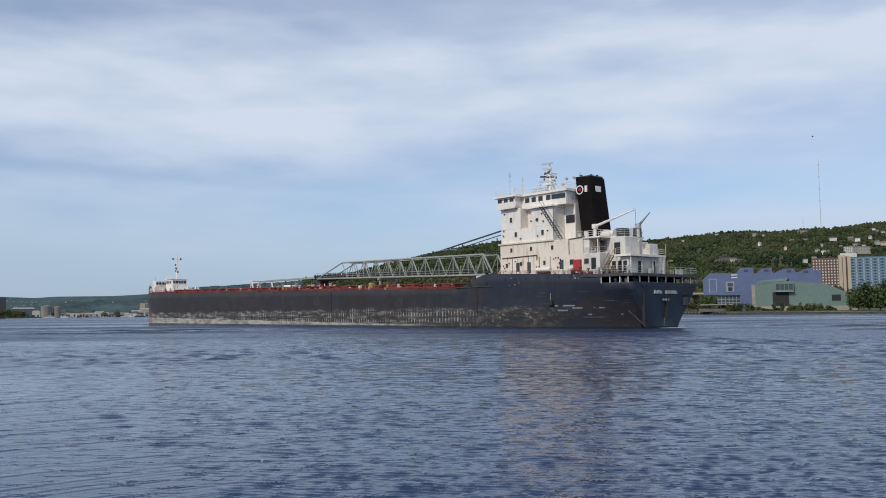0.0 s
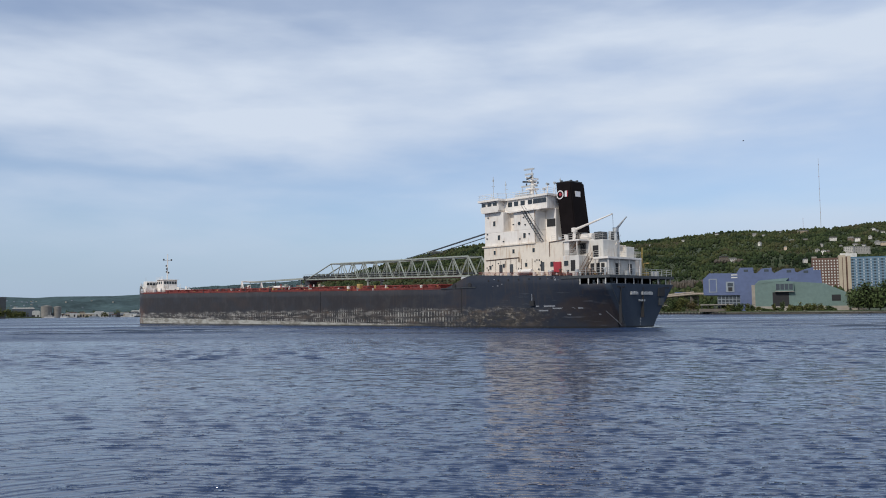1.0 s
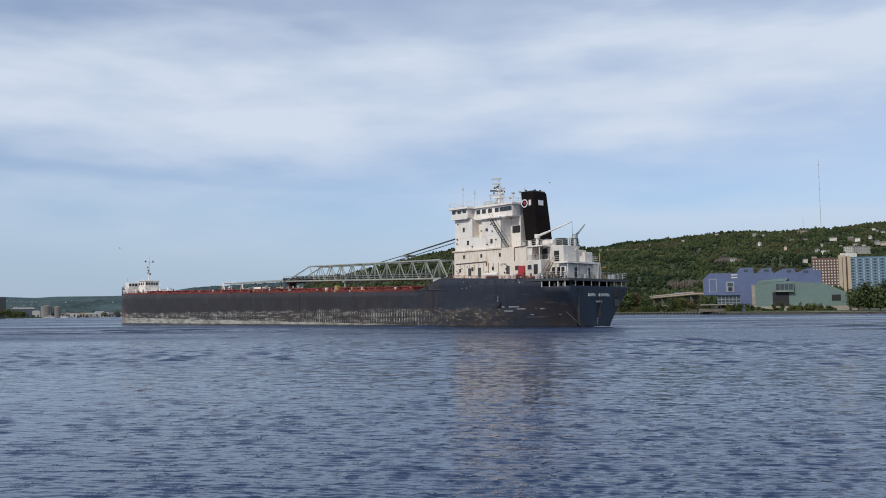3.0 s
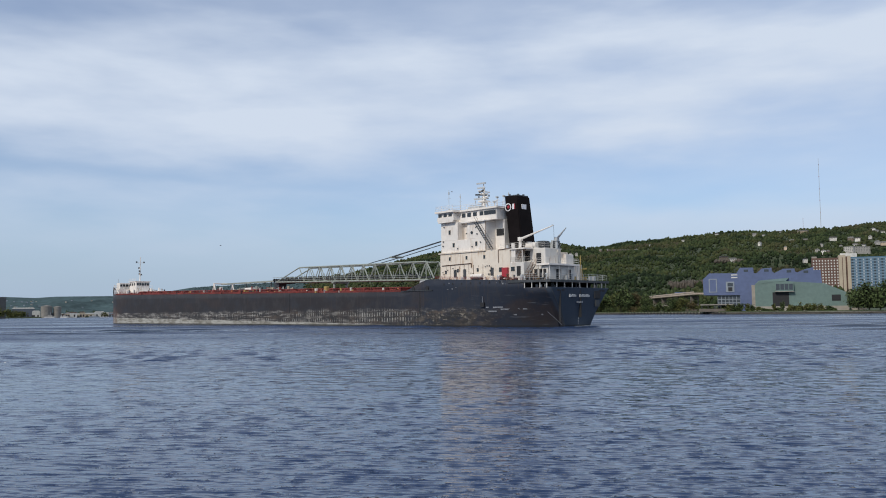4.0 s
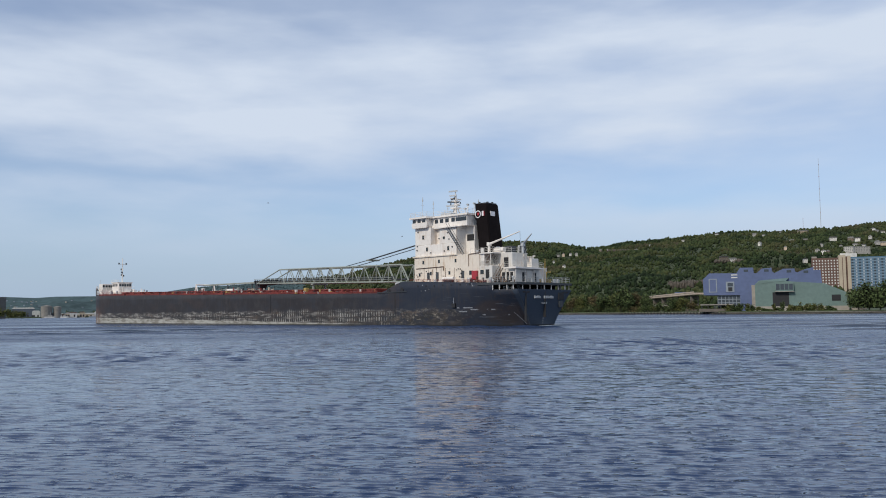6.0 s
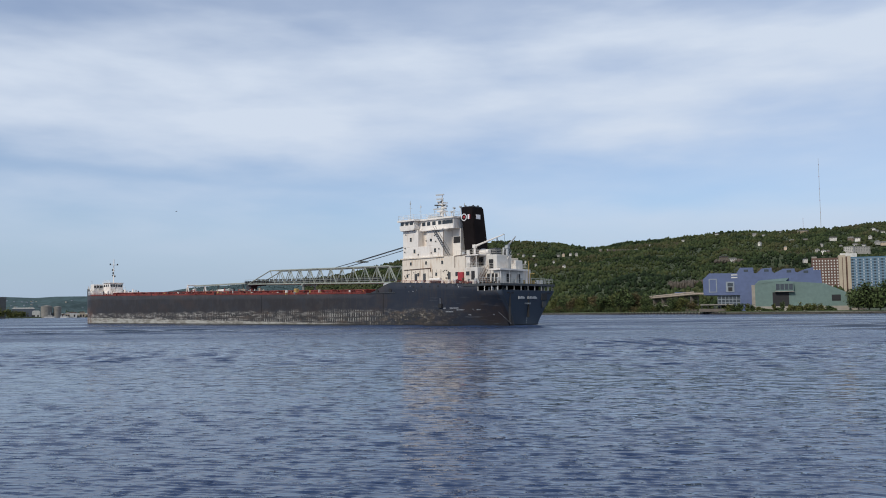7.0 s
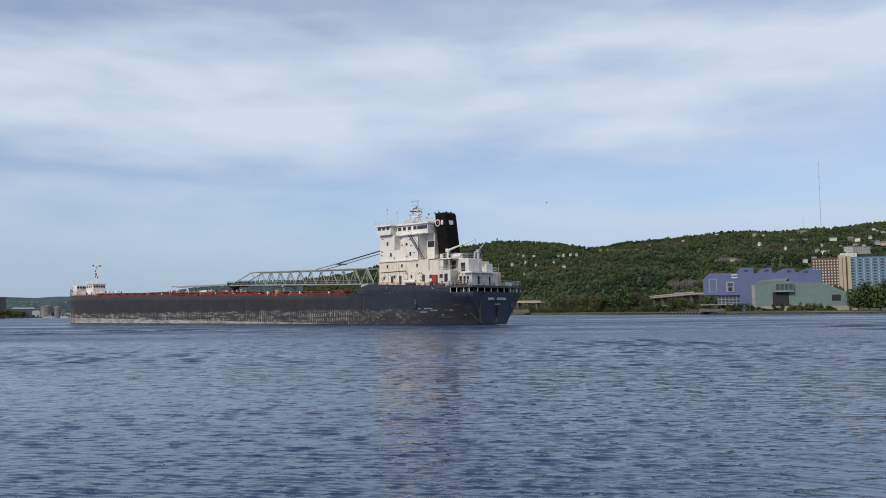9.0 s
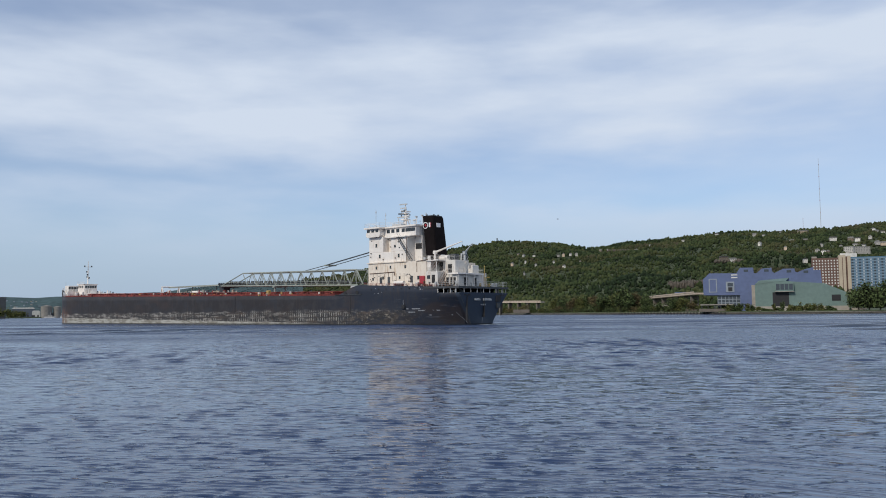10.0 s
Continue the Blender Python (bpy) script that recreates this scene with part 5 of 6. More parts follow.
def funnel():
    bm = B()
    lo = [(13.1, 6.1), (13.1, 1.8), (9.7, 1.8), (9.7, 6.1)]
    hi = [(14.5, 5.9), (14.5, 2.0), (11.0, 2.0), (11.0, 5.9)]
    a = [bm.verts.new((x, y, 15.6)) for x, y in lo]
    c = [bm.verts.new((x, y, 26.55 + (.2 if x > 13 else -.1))) for x, y in hi]
    bm.faces.new(a)
    bm.faces.new(c[::-1])
    for i in range(4):
        bm.faces.new((a[i], a[(i + 1) % 4], c[(i + 1) % 4], c[i]))
    bmesh.ops.recalc_face_normals(bm, faces=bm.faces[:])
    bmesh.ops.bevel(bm, geom=bm.edges[:], offset=.15, segments=2, affect="EDGES")
    f = part("funnel", bm, BLACK, ship, "tall black tapered funnel with a round emblem")
    bm = B()
    rod(bm, (13.4, 5.90, 24.3), (13.4, 6.02, 24.3), .82, 24)
    e = part("emblem", bm, EMBLEM, f, "round white and red emblem")
    bm = B()
    rod(bm, (13.3, 5.98, 24.35), (13.3, 6.06, 24.35), .34, 7)
    part("emblem_core", bm, RED, e)
    part("emblem_field", rod(B(), (13.4, 5.96, 24.3), (13.4, 6.035, 24.3), .62, 24), BLACK, e)
    boxp("emblem_bar", (11.75, 5.90, 23.8, 12.25, 6.04, 24.9), EMBLEM, f)
    boxp("emblem_bar", (11.55, 5.90, 23.8, 11.75, 6.04, 24.9), RED, f)
    bm = B()
    box(bm, 10.66, 3.5, 23.8, 10.80, 4.9, 24.8)
    part("emblem_bar", bm, EMBLEM, f)
    for s, b in ((13.8, 5.0), (12.2, 4.2), (13.0, 3.0), (12.0, 2.8)):
        bm = B()
        rod(bm, (s, b, 26.2), (s, b, 27.1), .24, 10)
        part("exhaust_pipe", bm, STEEL, f)
    bm = B()
    box(bm, 11.2, 2.2, 26.45, 14.3, 5.7, 26.75, .08)
    part("funnel_cap", bm, STEEL, f)
    return f


EMBLEM = material("emblem_white", (.75, .72, .72), .5)
funnel()
boxp("engine_casing", (5.5, -1.0, 12.6, 13.0, 6.4, 15.6), WEATHERED, ship, "white engine casing", .08)
aft_house = boxp("aft_house", (3.4, 2.6, 9.1, 9.0, 6.6, 15.4), WEATHERED, ship, "white aft deckhouse", .08)
boxp("aft_door", (4.4, 6.55, 12.4, 5.6, 6.68, 14.4), DARK, aft_house, "flat dark panel for the shaded doorway")
boxp("aft_deck", (1.0, -1.2, 11.9, 4.3, 8.4, 12.25), WHITE, ship, "white deck slab with railing")
rail([(4.2, 8.2, 12.25), (1.1, 8.2, 12.25), (1.1, -1.0, 12.25), (4.2, -1.0, 12.25)], mat=WEATHERED)
for s, b in ((1.3, 8.0), (1.3, 5.0), (1.3, 2.0), (1.3, -.9), (4.1, 8.0)):
    bm = B()
    rod(bm, (s, b, 8.9), (s, b, 12.0), .09, 6)
    part("deck_post", bm, WHITE, ship)
rail([(5.4, 10.8, 9.02), (3.0, 10.2, 9.02), (.4, 9.3, 9.02), (.3, -9.2, 9.02), (3.0, -10.2, 9.02), (6, -10.8, 9.02)], h=1.25, mat=GREY)
rail([(29.5, 11.4, 10.0), (5.6, 10.9, 9.05)], mat=DECK_RED, h=.55, gap=2.2)
# posts round the open mooring deck
for s, b in ((5.2, 10.7), (3.6, 10.45), (2.0, 9.95), (.7, 9.5), (.15, 7.2), (.15, 4.8), (.15, 2.4), (.15, 0), (.15, -2.4), (.15, -4.8), (.15, -7.2), (.7, -9.4), (2.0, -9.9), (3.6, -10.4)):
    boxp("stern_post", (s, b - .07, 7.5, s + .14, b + .07, 8.95), WEATHERED, ship)
for b in (6, 2, -3):
    bm = B()
    rod(bm, (3.0, b - .8, 7.3), (3.0, b + .8, 7.3), .55, 14)
    part("mooring_winch", bm, GREY, ship)


def stores_crane(s, b, z, tip, label, mat):
    bm = B()
    rod(bm, (s, b, z), (s, b, z + 2.2), .30, 10, .26)
    c = part("stores_crane", bm, mat, ship, label)
    bm = B()
    rod(bm, (s, b, z + 1.9), tip, .26, 8, .10)
    part("jib", bm, mat, c)
    bm = B()
    box(bm, s - .4, b - .4, z + 1.5, s + .4, b + .4, z + 2.3, .06)
    part("crane_cab", bm, mat, c)
    return c


stores_crane(9.2, 7.2, 15.5, (1.2, 6.6, 19.6), "white deck crane with its jib swung aft", WHITE)
stores_crane(2.6, 4.0, 15.2, (.2, 4.0, 19.2), "grey deck crane with raised jib", GREY)


# stairs up the house side
def stair(p, q, w=.8, n=12, mat=None):
    bm = B()
    p, q = Vector(p), Vector(q)
    for o in (0, w):
        d = Vector((0, o, 0))
        rod(bm, p + d, q + d, .08, 5)
        rod(bm, p + d + Vector((0, 0, 1)), q + d + Vector((0, 0, 1)), .04, 5)
    for i in range(n + 1):
        c = p + (q - p) * i / n
        box(bm, c.x - .14, c.y, c.z - .03, c.x + .14, c.y + w, c.z + .03)
    return part("stairway", bm, mat or STEEL, ship)


stair((19.6, UB + .05, 21.6), (15.0, UB + .05, 15.7))
BROWN = material("brown_weathered_paint", (.17, .11, .08), .7, spread=.3, scale=3)
stair((9.6, 8.0, 12.7), (7.0, 8.0, 15.4), mat=BROWN)
stair((6.2, 8.9, 9.1), (4.0, 8.9, 12.0), mat=BROWN)
SCRAPE = material("scraped_paint", (.22, .23, .25), .7, spread=.5, scale=3)
LETTER = material("faded_lettering", (.34, .35, .36), .7, spread=.5, scale=4)
RUST = material("rust", (.085, .048, .032), .85, spread=.3, scale=2)
# hull fittings
for s, z in ((36.4, 8.15), (31.9, 8.2)):
    bm = B()
    rod(bm, (s, 11.5, z), (s, 11.72, z), .5, 16)
    part("hawse_hole", bm, DARK, ship, "dark round mooring hole")
boxp("hull_port", (15.2, 11.45, 4.0, 16.2, 11.68, 4.9), DARK, ship, "dark square port in the side")
for s in np.arange(8.5, 28, 2.6):
    bm = B()
    rod(bm, (s, half(s, 8.7) - .1, 8.85), (s, half(s, 8.7) + .06, 8.85), .2, 10)
    part("porthole", bm, DARK, ship)
boxp("rubbing_strake", (30.2, 11.58, 7.65, 40.4, 11.75, 7.8), STEEL, ship)
for b0, n, w, z0, z1, at in ((3.5, 5, .42, 5.75, 6.3, .0), (.3, 8, .40, 5.75, 6.3, .0), (1.1, 6, .30, 4.6, 4.95, .1)):
    for i in range(n):
        boxp("letter_bar", (at - .06 + .12 * (6.0 - z0) / 6, b0 - (i + .72) * w, z0, .5, b0 - i * w, z1 - (.12 if i % 3 == 1 else 0)), LETTER, ship, "illegible white lettering")
for z in (.45, .95, 1.45):
    boxp("draft_mark", (.9 - .12 * z - .05, -.12, z, .95, .1, z + .28), SCRAPE, ship)
# dark boxes on the transom stand for the shade inside its recesses
boxp("recess_shade_panel", (-.05, -6.4, 5.5, .4, -4.6, 7.0), DARK, ship, "flat dark panel for the shaded anchor recess")
boxp("lower_recess_shade", (.0, -6.1, 3.9, .6, -5.0, 5.2), STEEL, ship, "dark panel for the shaded recess lower down")
boxp("seam", (-.02, 6.25, .9, .5, 6.38, 7.0), DARK, ship)
# dark strip laid along the chine in place of its shaded edge
part("chine", rod(rod(rod(B(), (0, half(0, 7.4), 7.4), (.36, half(0, 4.5), 4.5), .06, 6), (.36, half(0, 4.5), 4.5), (.66, half(0, 2), 2), .06, 6), (.66, half(0, 2), 2), (.9, half(0, 0), 0), .06, 6), STEEL, ship, "thin dark strip for the shade along the stern corner")
boxp("seam", (-.02, -.1, 1.8, .7, .0, 7.2), DARK, ship)
for b in (6.6, 5.2, -6.8, -7.9):
    boxp("freeing_port", (-.03, b, 6.9, .3, b + .7, 7.2), DARK, ship)

# small fittings along the port side of the main deck
rd = random.Random(21)
ORANGE = material("orange_primer", (.34, .11, .04), .7, spread=.25, scale=2)
for s0 in np.arange(44, 150, 1.75):
    s1 = float(s0) + rd.uniform(-.5, .5)
    y, z = half(s1, 9) - rd.uniform(1.3, 2.2), sheer(s1) - .12
    hh, ww = rd.uniform(.6, 1.35), rd.uniform(.18, .5)
    mt = rd.choice([DECK_RED, DECK_RED, DECK_RED, ORANGE, YELLOW, STEEL, STEEL, WEATHERED])
    bm = B()
    if rd.random() < .5:
        box(bm, s1, y - ww, z, s1 + ww * 1.6, y, z + hh, .04)
        part("deck_box", bm, mt, ship)
    else:
        rod(bm, (s1, y, z), (s1, y, z + hh * .8), ww * .4, 8)
        rod(bm, (s1, y, z + hh * .8), (s1, y, z + hh), ww * .75, 8, ww * .5)
        part("deck_vent", bm, mt, ship)
# hatches, deck fittings and rails along the main deck
HATCHES = [46 + i * 6.2 for i in range(23)]
for s in HATCHES:
    z = sheer(s) - .1
    bm = B()
    box(bm, s, -7.2, z, s + 3.6, 7.2, z + 1.05)
    h = part("hatch", bm, DECK_RED, ship, "red steel cargo hatch")
    bm = B()
    box(bm, s - .15, -7.4, z + 1.05, s + 3.75, 7.4, z + 1.35, .06)
    part("hatch_cover", bm, DECK_RED, h)
rail([(s, half(s, 8) - .3, sheer(s) - .1) for s in np.arange(41, 204, 9.0)], mat=DECK_RED, gap=2.2, h=1.1)
rail([(s, .3 - half(s, 8), sheer(s) - .1) for s in np.arange(41, 204, 9.0)], mat=DECK_RED, gap=2.2, h=1.1)
bm = B()
prev = None
for s in np.arange(41.5, 202, 5.0):
    y, z = half(s, 9) - .9, sheer(s) - .12
    cur = [bm.verts.new((s, y, z)), bm.verts.new((s, y, z + .6)), bm.verts.new((s, y - .15, z + .6)), bm.verts.new((s, y - .15, z))]
    if prev:
        for k in range(4):
            bm.faces.new((prev[k], cur[k], cur[(k + 1) % 4], prev[(k + 1) % 4]))
    prev = cur
bmesh.ops.recalc_face_normals(bm, faces=bm.faces[:])
part("deck_coaming", bm, DECK_RED, ship, "low red coaming along the deck edge")
rnd = random.Random(4)
for i in range(80):
    s = rnd.uniform(42, 150) if i % 5 else rnd.uniform(150, 188)
    b = rnd.uniform(8.0, 10.9)
    z = sheer(s) - .1
    w = rnd.uniform(.15, .6)
    boxp("deck_fitting", (s, b - .3, z, s + w, b + .3, z + rnd.uniform(.4, 1.05)), rnd.choice([DECK_RED, DECK_RED, DECK_RED, YELLOW, WEATHERED, STEEL, STEEL, DARK, STEEL]), ship, bevel=.04)
boxp("deck_winch", (70.5, 9.2, 8.0, 71.6, 10.2, 9.7), YELLOW, ship, "ochre deck winch", .1)
boxp("deck_locker", (120, -2, 8.9, 124.2, 2, 10.9), WHITE, ship, "white hatch crane cabin", .2)


# pumps, pipes and lockers round the boom's head
rm = random.Random(77)
PALE_TAN = material("pale_tan_machinery", (.36, .30, .23), .7, spread=.3, scale=1.5)
for i in range(46):
    q, b = rm.uniform(96, 136), rm.uniform(-2, 7.5)
    z, w, h = sheer(q) - .1, rm.uniform(.3, 1.1), rm.uniform(.9, 2.3)
    mt = rm.choice([PALE_TAN, PALE_TAN, WEATHERED, STEEL, DECK_RED, BOOM])
    if i % 3 == 0:
        part("deck_pipe", rod(rod(B(), (q, b, z), (q, b, z + h), .14, 7), (q, b, z + h * .8), (q + w * 3, b, z + h * .8), .12, 7), mt, ship)
    else:
        bm = box(B(), q, b - w, z, q + w * 1.7, b, z + h * .6, .08)
        box(bm, q + w * .3, b - w * .8, z + h * .6, q + w * 1.2, b - w * .2, z + h, .05)
        part("deck_machine", bm, mt, ship)


# unloading boom, a long box truss on the centre line
def make_boom():
    s0, s1 = 42.0, 104.0

    def zb(s):
        return 10.6 + (s - 44) * .0235

    def zt(s):
        return 14.8 + (s - 44) * .018
    root = part("boom", rod(rod(B(), (s0, 2.0, zb(s0)), (s1 + 2, 2.0, zb(s1 + 2)), .22, 6), (s0, -2.0, zb(s0)), (s1 + 2, -2.0, zb(s1 + 2)), .22, 6), BOOM, ship, "long grey-green steel truss unloading boom")
    for b in (2.0, -2.0):
        bm = B()
        rod(bm, (s0 + .5, b, zt(s0 + .5)), (94.5, b, zt(94.5)), .20, 6)
        rod(bm, (s0 + .5, b, zt(s0 + .5)), (s0 - 2, b, zb(s0) + .3), .20, 6)
        rod(bm, (94.5, b, zt(94.5)), (s1 + 2, b, zb(s1 + 2)), .18, 6)
        part("top_chord", bm, BOOM, root)
        n = 11
        for i in range(n):
            u0 = 42.5 + (94.5 - 42.5) * i / n
            u1 = 42.5 + (94.5 - 42.5) * (i + .5) / n
            u2 = 42.5 + (94.5 - 42.5) * (i + 1) / n
            bm = B()
            rod(bm, (u0, b, zt(u0)), (u1, b, zb(u1)), .12, 5)
            rod(bm, (u1, b, zb(u1)), (u2, b, zt(u2)), .12, 5)
            part("brace", bm, BOOM, root)
    for i in range(12):
        u = 42.5 + (94.5 - 42.5) * i / 11
        part("cross_beam", rod(B(), (u, -2, zt(u)), (u, 2, zt(u)), .10, 5), BOOM, root)
        part("cross_beam", rod(B(), (u, -2, zb(u)), (u, 2, zb(u)), .10, 5), BOOM, root)
        if i < 11:
            part("sway_brace", rod(B(), (u, -2, zt(u)), (u + 4.727, 2, zt(u + 4.727)), .07, 5), BOOM, root)
            part("brace_post", rod(B(), (u + 2.364, 2, zb(u + 2.364)), (u + 2.364, 2, zb(u + 2.364) + 2.1), .07, 5), BOOM, root)
            for b in (2, -2):
                part("brace_post", rod(B(), (u, b, zb(u)), (u, b, zt(u)), .075, 5), BOOM, root)
    part("walkway_rail", rod(rod(B(), (46, 2.25, zb(46) + 1.1), (103, 2.25, zb(103) + 1.1), .05, 5), (46, 2.25, zb(46) + .6), (103, 2.25, zb(103) + .6), .04, 5), BOOM, root)
    bm = B()
    box(bm, s0, -1.1, 0, s1 + 3, 1.1, .35)
    for v in bm.verts:
        v.co.z += zb(v.co.x) + .5
    part("conveyor", bm, STEEL, root, "dark conveyor belt inside the truss")
    n = 26
    for i in range(n):
        u = 46 + i * 2.2
        bm = B()
        box(bm, u, .9, zb(u) + .9, u + 1.3, 1.3, zb(u) + 1.5)
        part("idler_guard", bm, STEEL, root)
    bm = B()
    rod(bm, (104, -1.6, zb(104) + .3), (104, 1.6, zb(104) + .3), .8, 12)
    box(bm, 102, -1.8, zb(102) - .4, 107, 1.8, zb(105) + .7, .1)
    part("boom_head", bm, STEEL, root)
    # chute and handrails at the boom's head
    for i in range(10):
        u = 96.5 + i * 1.2
        part("head_post", box(B(), u, 1.7, zb(u) - .2, u + .22, 2.0, zb(u) + 1.0), STEEL, root)
    bm = B()
    box(bm, 96.5, -1.6, 0, 108.4, 1.7, .55)
    for v in bm.verts:
        v.co.z += zb(v.co.x) + .35
    part("head_hood", bm, STEEL, root, "dark hood over the conveyor head")
    part("head_rail", rod(B(), (96.5, 1.9, zb(96.5) + 1.3), (108, 1.9, zb(108) + 1.3), .06, 5), BOOM, root)
    part("chute", prism(B(), [(105.5, zb(106) - .2), (108.6, zb(106) - .2), (108.0, zb(106) - 1.7), (106.3, zb(106) - 1.7)], -1.2, 1.2), STEEL, root, "dark discharge chute")
    # hoist stays from the house front
    for b in (1.4, -1.4):
        bm = B()
        rod(bm, (30.2, b, 20.4), (55.5, b, 16.6), .17 if b > 0 else .10, 6)
        rod(bm, (55.5, b, 16.6), (66, b, zt(66)), .10, 6)
        part("hoist_stay", bm, STEEL, root)
    bm = B()
    box(bm, 54.5, -1.5, 16.35, 56.5, 1.5, 16.75, .1)
    part("sheave_block", bm, BOOM, root)
    for b in (2.6, -2.6):
        bm = B()
        rod(bm, (39.0, b, 8.2), (31.0, b * .8, 20.6), .24, 6)
        rod(bm, (33.2, b, 8.8), (31.0, b * .8, 20.6), .2, 6)
        part("a_frame_leg", bm, BOOM, root)
    bm = B()
    rod(bm, (78.3, 2, 8.0), (78.3, 2, zb(78)), .3, 8)
    rod(bm, (78.3, -2, 8.0), (78.3, -2, zb(78)), .3, 8)
    box(bm, 77.9, -2.6, zb(78) - .55, 78.7, 2.6, zb(78) - .2)
    part("boom_rest", bm, BOOM, root)
    bm = B()
    box(bm, 38, -3, 7.4, 44, 3, 10.4, .2)
    part("boom_pivot", bm, GREY, root)


make_boom()
# light gantry forward of the boom
bm = B()
for b in (3.2, -3.2):
    for s in (138.6, 141.0):
        rod(bm, (s, b, 9.2), (139.9, b, 12.7), .2, 6)
rod(bm, (139.9, -3.4, 12.7), (139.9, 3.4, 12.7), .22, 6)
part("hatch_gantry", bm, WHITE, ship, "white travelling hatch gantry")
bm = B()
box(bm, 108, -.5, 12.3, 140.5, .5, 12.75)
part("gantry_beam", bm, BOOM, ship)
for s in (112, 126):
    part("beam_post", rod(B(), (s, 0, 9.0), (s, 0, 12.3), .2, 6), STEEL, ship)
boxp("deck_machinery", (146, -3, 9.3, 156, 3, 11.0), STEEL, ship, bevel=.1)

# forecastle
fore = boxp("fore_house", (191, -3.5, 10.0, 206.0, 3.5, 11.6), WHITE, ship, "white forward deckhouse", .1)
pilot = boxp("fore_cabin", (199, -2.6, 11.5, 204.5, 2.6, 15.3), WHITE, ship, "small white cabin with dark windows", .12)
boxp("cabin_roof", (198.6, -2.9, 15.3, 204.9, 2.9, 15.5), WHITE, ship)
for i in range(5):
    b = -2.3 + i * .95
    boxp("cabin_window", (198.92, b, 13.9, 199.02, b + .72, 14.8), GLASS, pilot)
for s in (199.8, 201.4, 203.0):
    boxp("cabin_window", (s, 2.58, 13.9, s + .9, 2.66, 14.8), GLASS, pilot)
boxp("bow_house", (207.0, .6, 11.9, 210, 5.2, 15.0), WHITE, ship, "white bow shelter", .1)
bm = B()
rod(bm, (201.5, 0, 15.2), (201.5, 0, 24.6), .22, 8, .14)
rod(bm, (201.5, -1.4, 22.4), (201.5, 1.4, 22.4), .08, 6)
rod(bm, (200.4, 0, 20.4), (202.6, 0, 20.4), .07, 6)
rod(bm, (200.3, 0, 18.0), (202.3, 0, 18.0), .07, 6)
foremast = part("fore_mast", bm, WHITE, ship, "white foremast with dark lanterns")
for q in ((201.5, 1.4, 22.6), (201.5, -1.4, 22.6), (202.5, 0, 20.5), (202.2, 0, 18.4), (200.5, 0, 18.0), (201.2, .4, 19.3)):
    part("lantern", rod(B(), (q[0], q[1], q[2] - .32), (q[0], q[1], q[2] + .28), .28, 8), STEEL, foremast)
bm = B()
rod(bm, (220.5, 0, 12.5), (220.8, 0, 17.0), .07, 6)
part("jackstaff", bm, GREY, ship)
boxp("fore_deck_house", (177, -4, 9.8, 189, 4, 11.4), WHITE, ship, bevel=.1)
for i in range(7):
    s = 176 + i * 2.1
    bm = B()
    rod(bm, (s, 2.5, 11.2), (s, 2.5, 11.8 + .35 * (i % 3)), .25 + .1 * (i % 2), 8)
    part("vent_cowl", bm, [STEEL, GREY, WHITE][i % 3], ship)
rail([(s, half(s, 12) - .3, 12.4) for s in (207, 210, 213, 216, 219, 221)], mat=WHITE, h=1.9)
rail([(s, .3 - half(s, 12), 12.4) for s in (207, 210, 213, 216, 219, 221)], mat=WHITE, h=1.9)
boxp("windlass", (212.5, -2, 12.3, 215, 2, 14.2), GREY, ship, bevel=.2)
boxp("bow_bulkhead", (203.6, -6.8, 9.7, 204.0, 6.8, 12.6), WHITE, ship)


# small fittings on and round the deckhouse
part("life_raft", rod(B(), (16.6, 10.4, 10.3), (19.8, 10.4, 10.3), .42, 12), WHITE, ship, "white life raft canister")
boxp("raft_cradle", (17.0, 10.0, 9.6, 19.4, 10.8, 9.95), STEEL, ship)
rf = random.Random(9)
for i in range(20):
    s, z = rf.uniform(13.5, 29.5), rf.uniform(9.9, 12.4)
    w, h = rf.uniform(.10, .25), rf.uniform(.12, .32)
    boxp("wall_fitting", (s, LB - .02, z, s + w, LB + rf.uniform(.08, .25), z + h), rf.choice([STEEL, DARK, RUST, STEEL]), lower)
for i in range(9):
    s, z = rf.uniform(17.6, 29.8), rf.uniform(16.2, 21.2)
    boxp("wall_light", (s, UB - .02, z, s + .25, UB + .2, z + .22), STEEL, upper)
part("house_pipe", rod(rod(B(), (29.6, LB + .08, 12.9), (20.8, LB + .08, 13.05), .09, 6), (20.8, LB + .08, 13.05), (20.8, LB + .08, 12.2), .09, 6), RUST, lower, "rusty pipe along the house side")
for s in (25.6, 22.8, 15.0):
    boxp("door", (s - .42, LB - .02, 9.95, s + .42, LB + .06, 11.9), STEEL, lower, "dark steel door")
boxp("arch_wall", (9.0, 7.2, 12.7, 10.2, 9.0, 15.4), WHITE, ship)
boxp("side_deck", (6.4, 6.4, 15.25, 13.0, 9.3, 15.5), WHITE, ship)
rail([(12.9, 9.1, 15.5), (6.5, 9.1, 15.5), (6.5, 6.8, 15.5)], mat=WEATHERED)
rail([(9.0, 6.5, 15.45), (3.6, 6.5, 15.45), (3.6, 2.8, 15.45)], mat=WEATHERED)
rail([(10.1, 9.2, 12.7), (6.7, 9.2, 12.7), (6.7, 7.0, 12.7)], mat=WEATHERED)
for s in (7.2, 10.0, 12.6):
    part("deck_post", rod(B(), (s, 9.0, 12.7), (s, 9.0, 15.3), .1, 6), WHITE, ship)
# flat dark panels in place of the shade inside openings
boxp("dark_panel", (7.2, 6.38, 13.0, 8.6, 6.6, 15.0), DARK, aft_house)
boxp("dark_panel", (7.4, LB - .02, 10.0, 8.4, LB + .05, 11.9), DARK, lower)
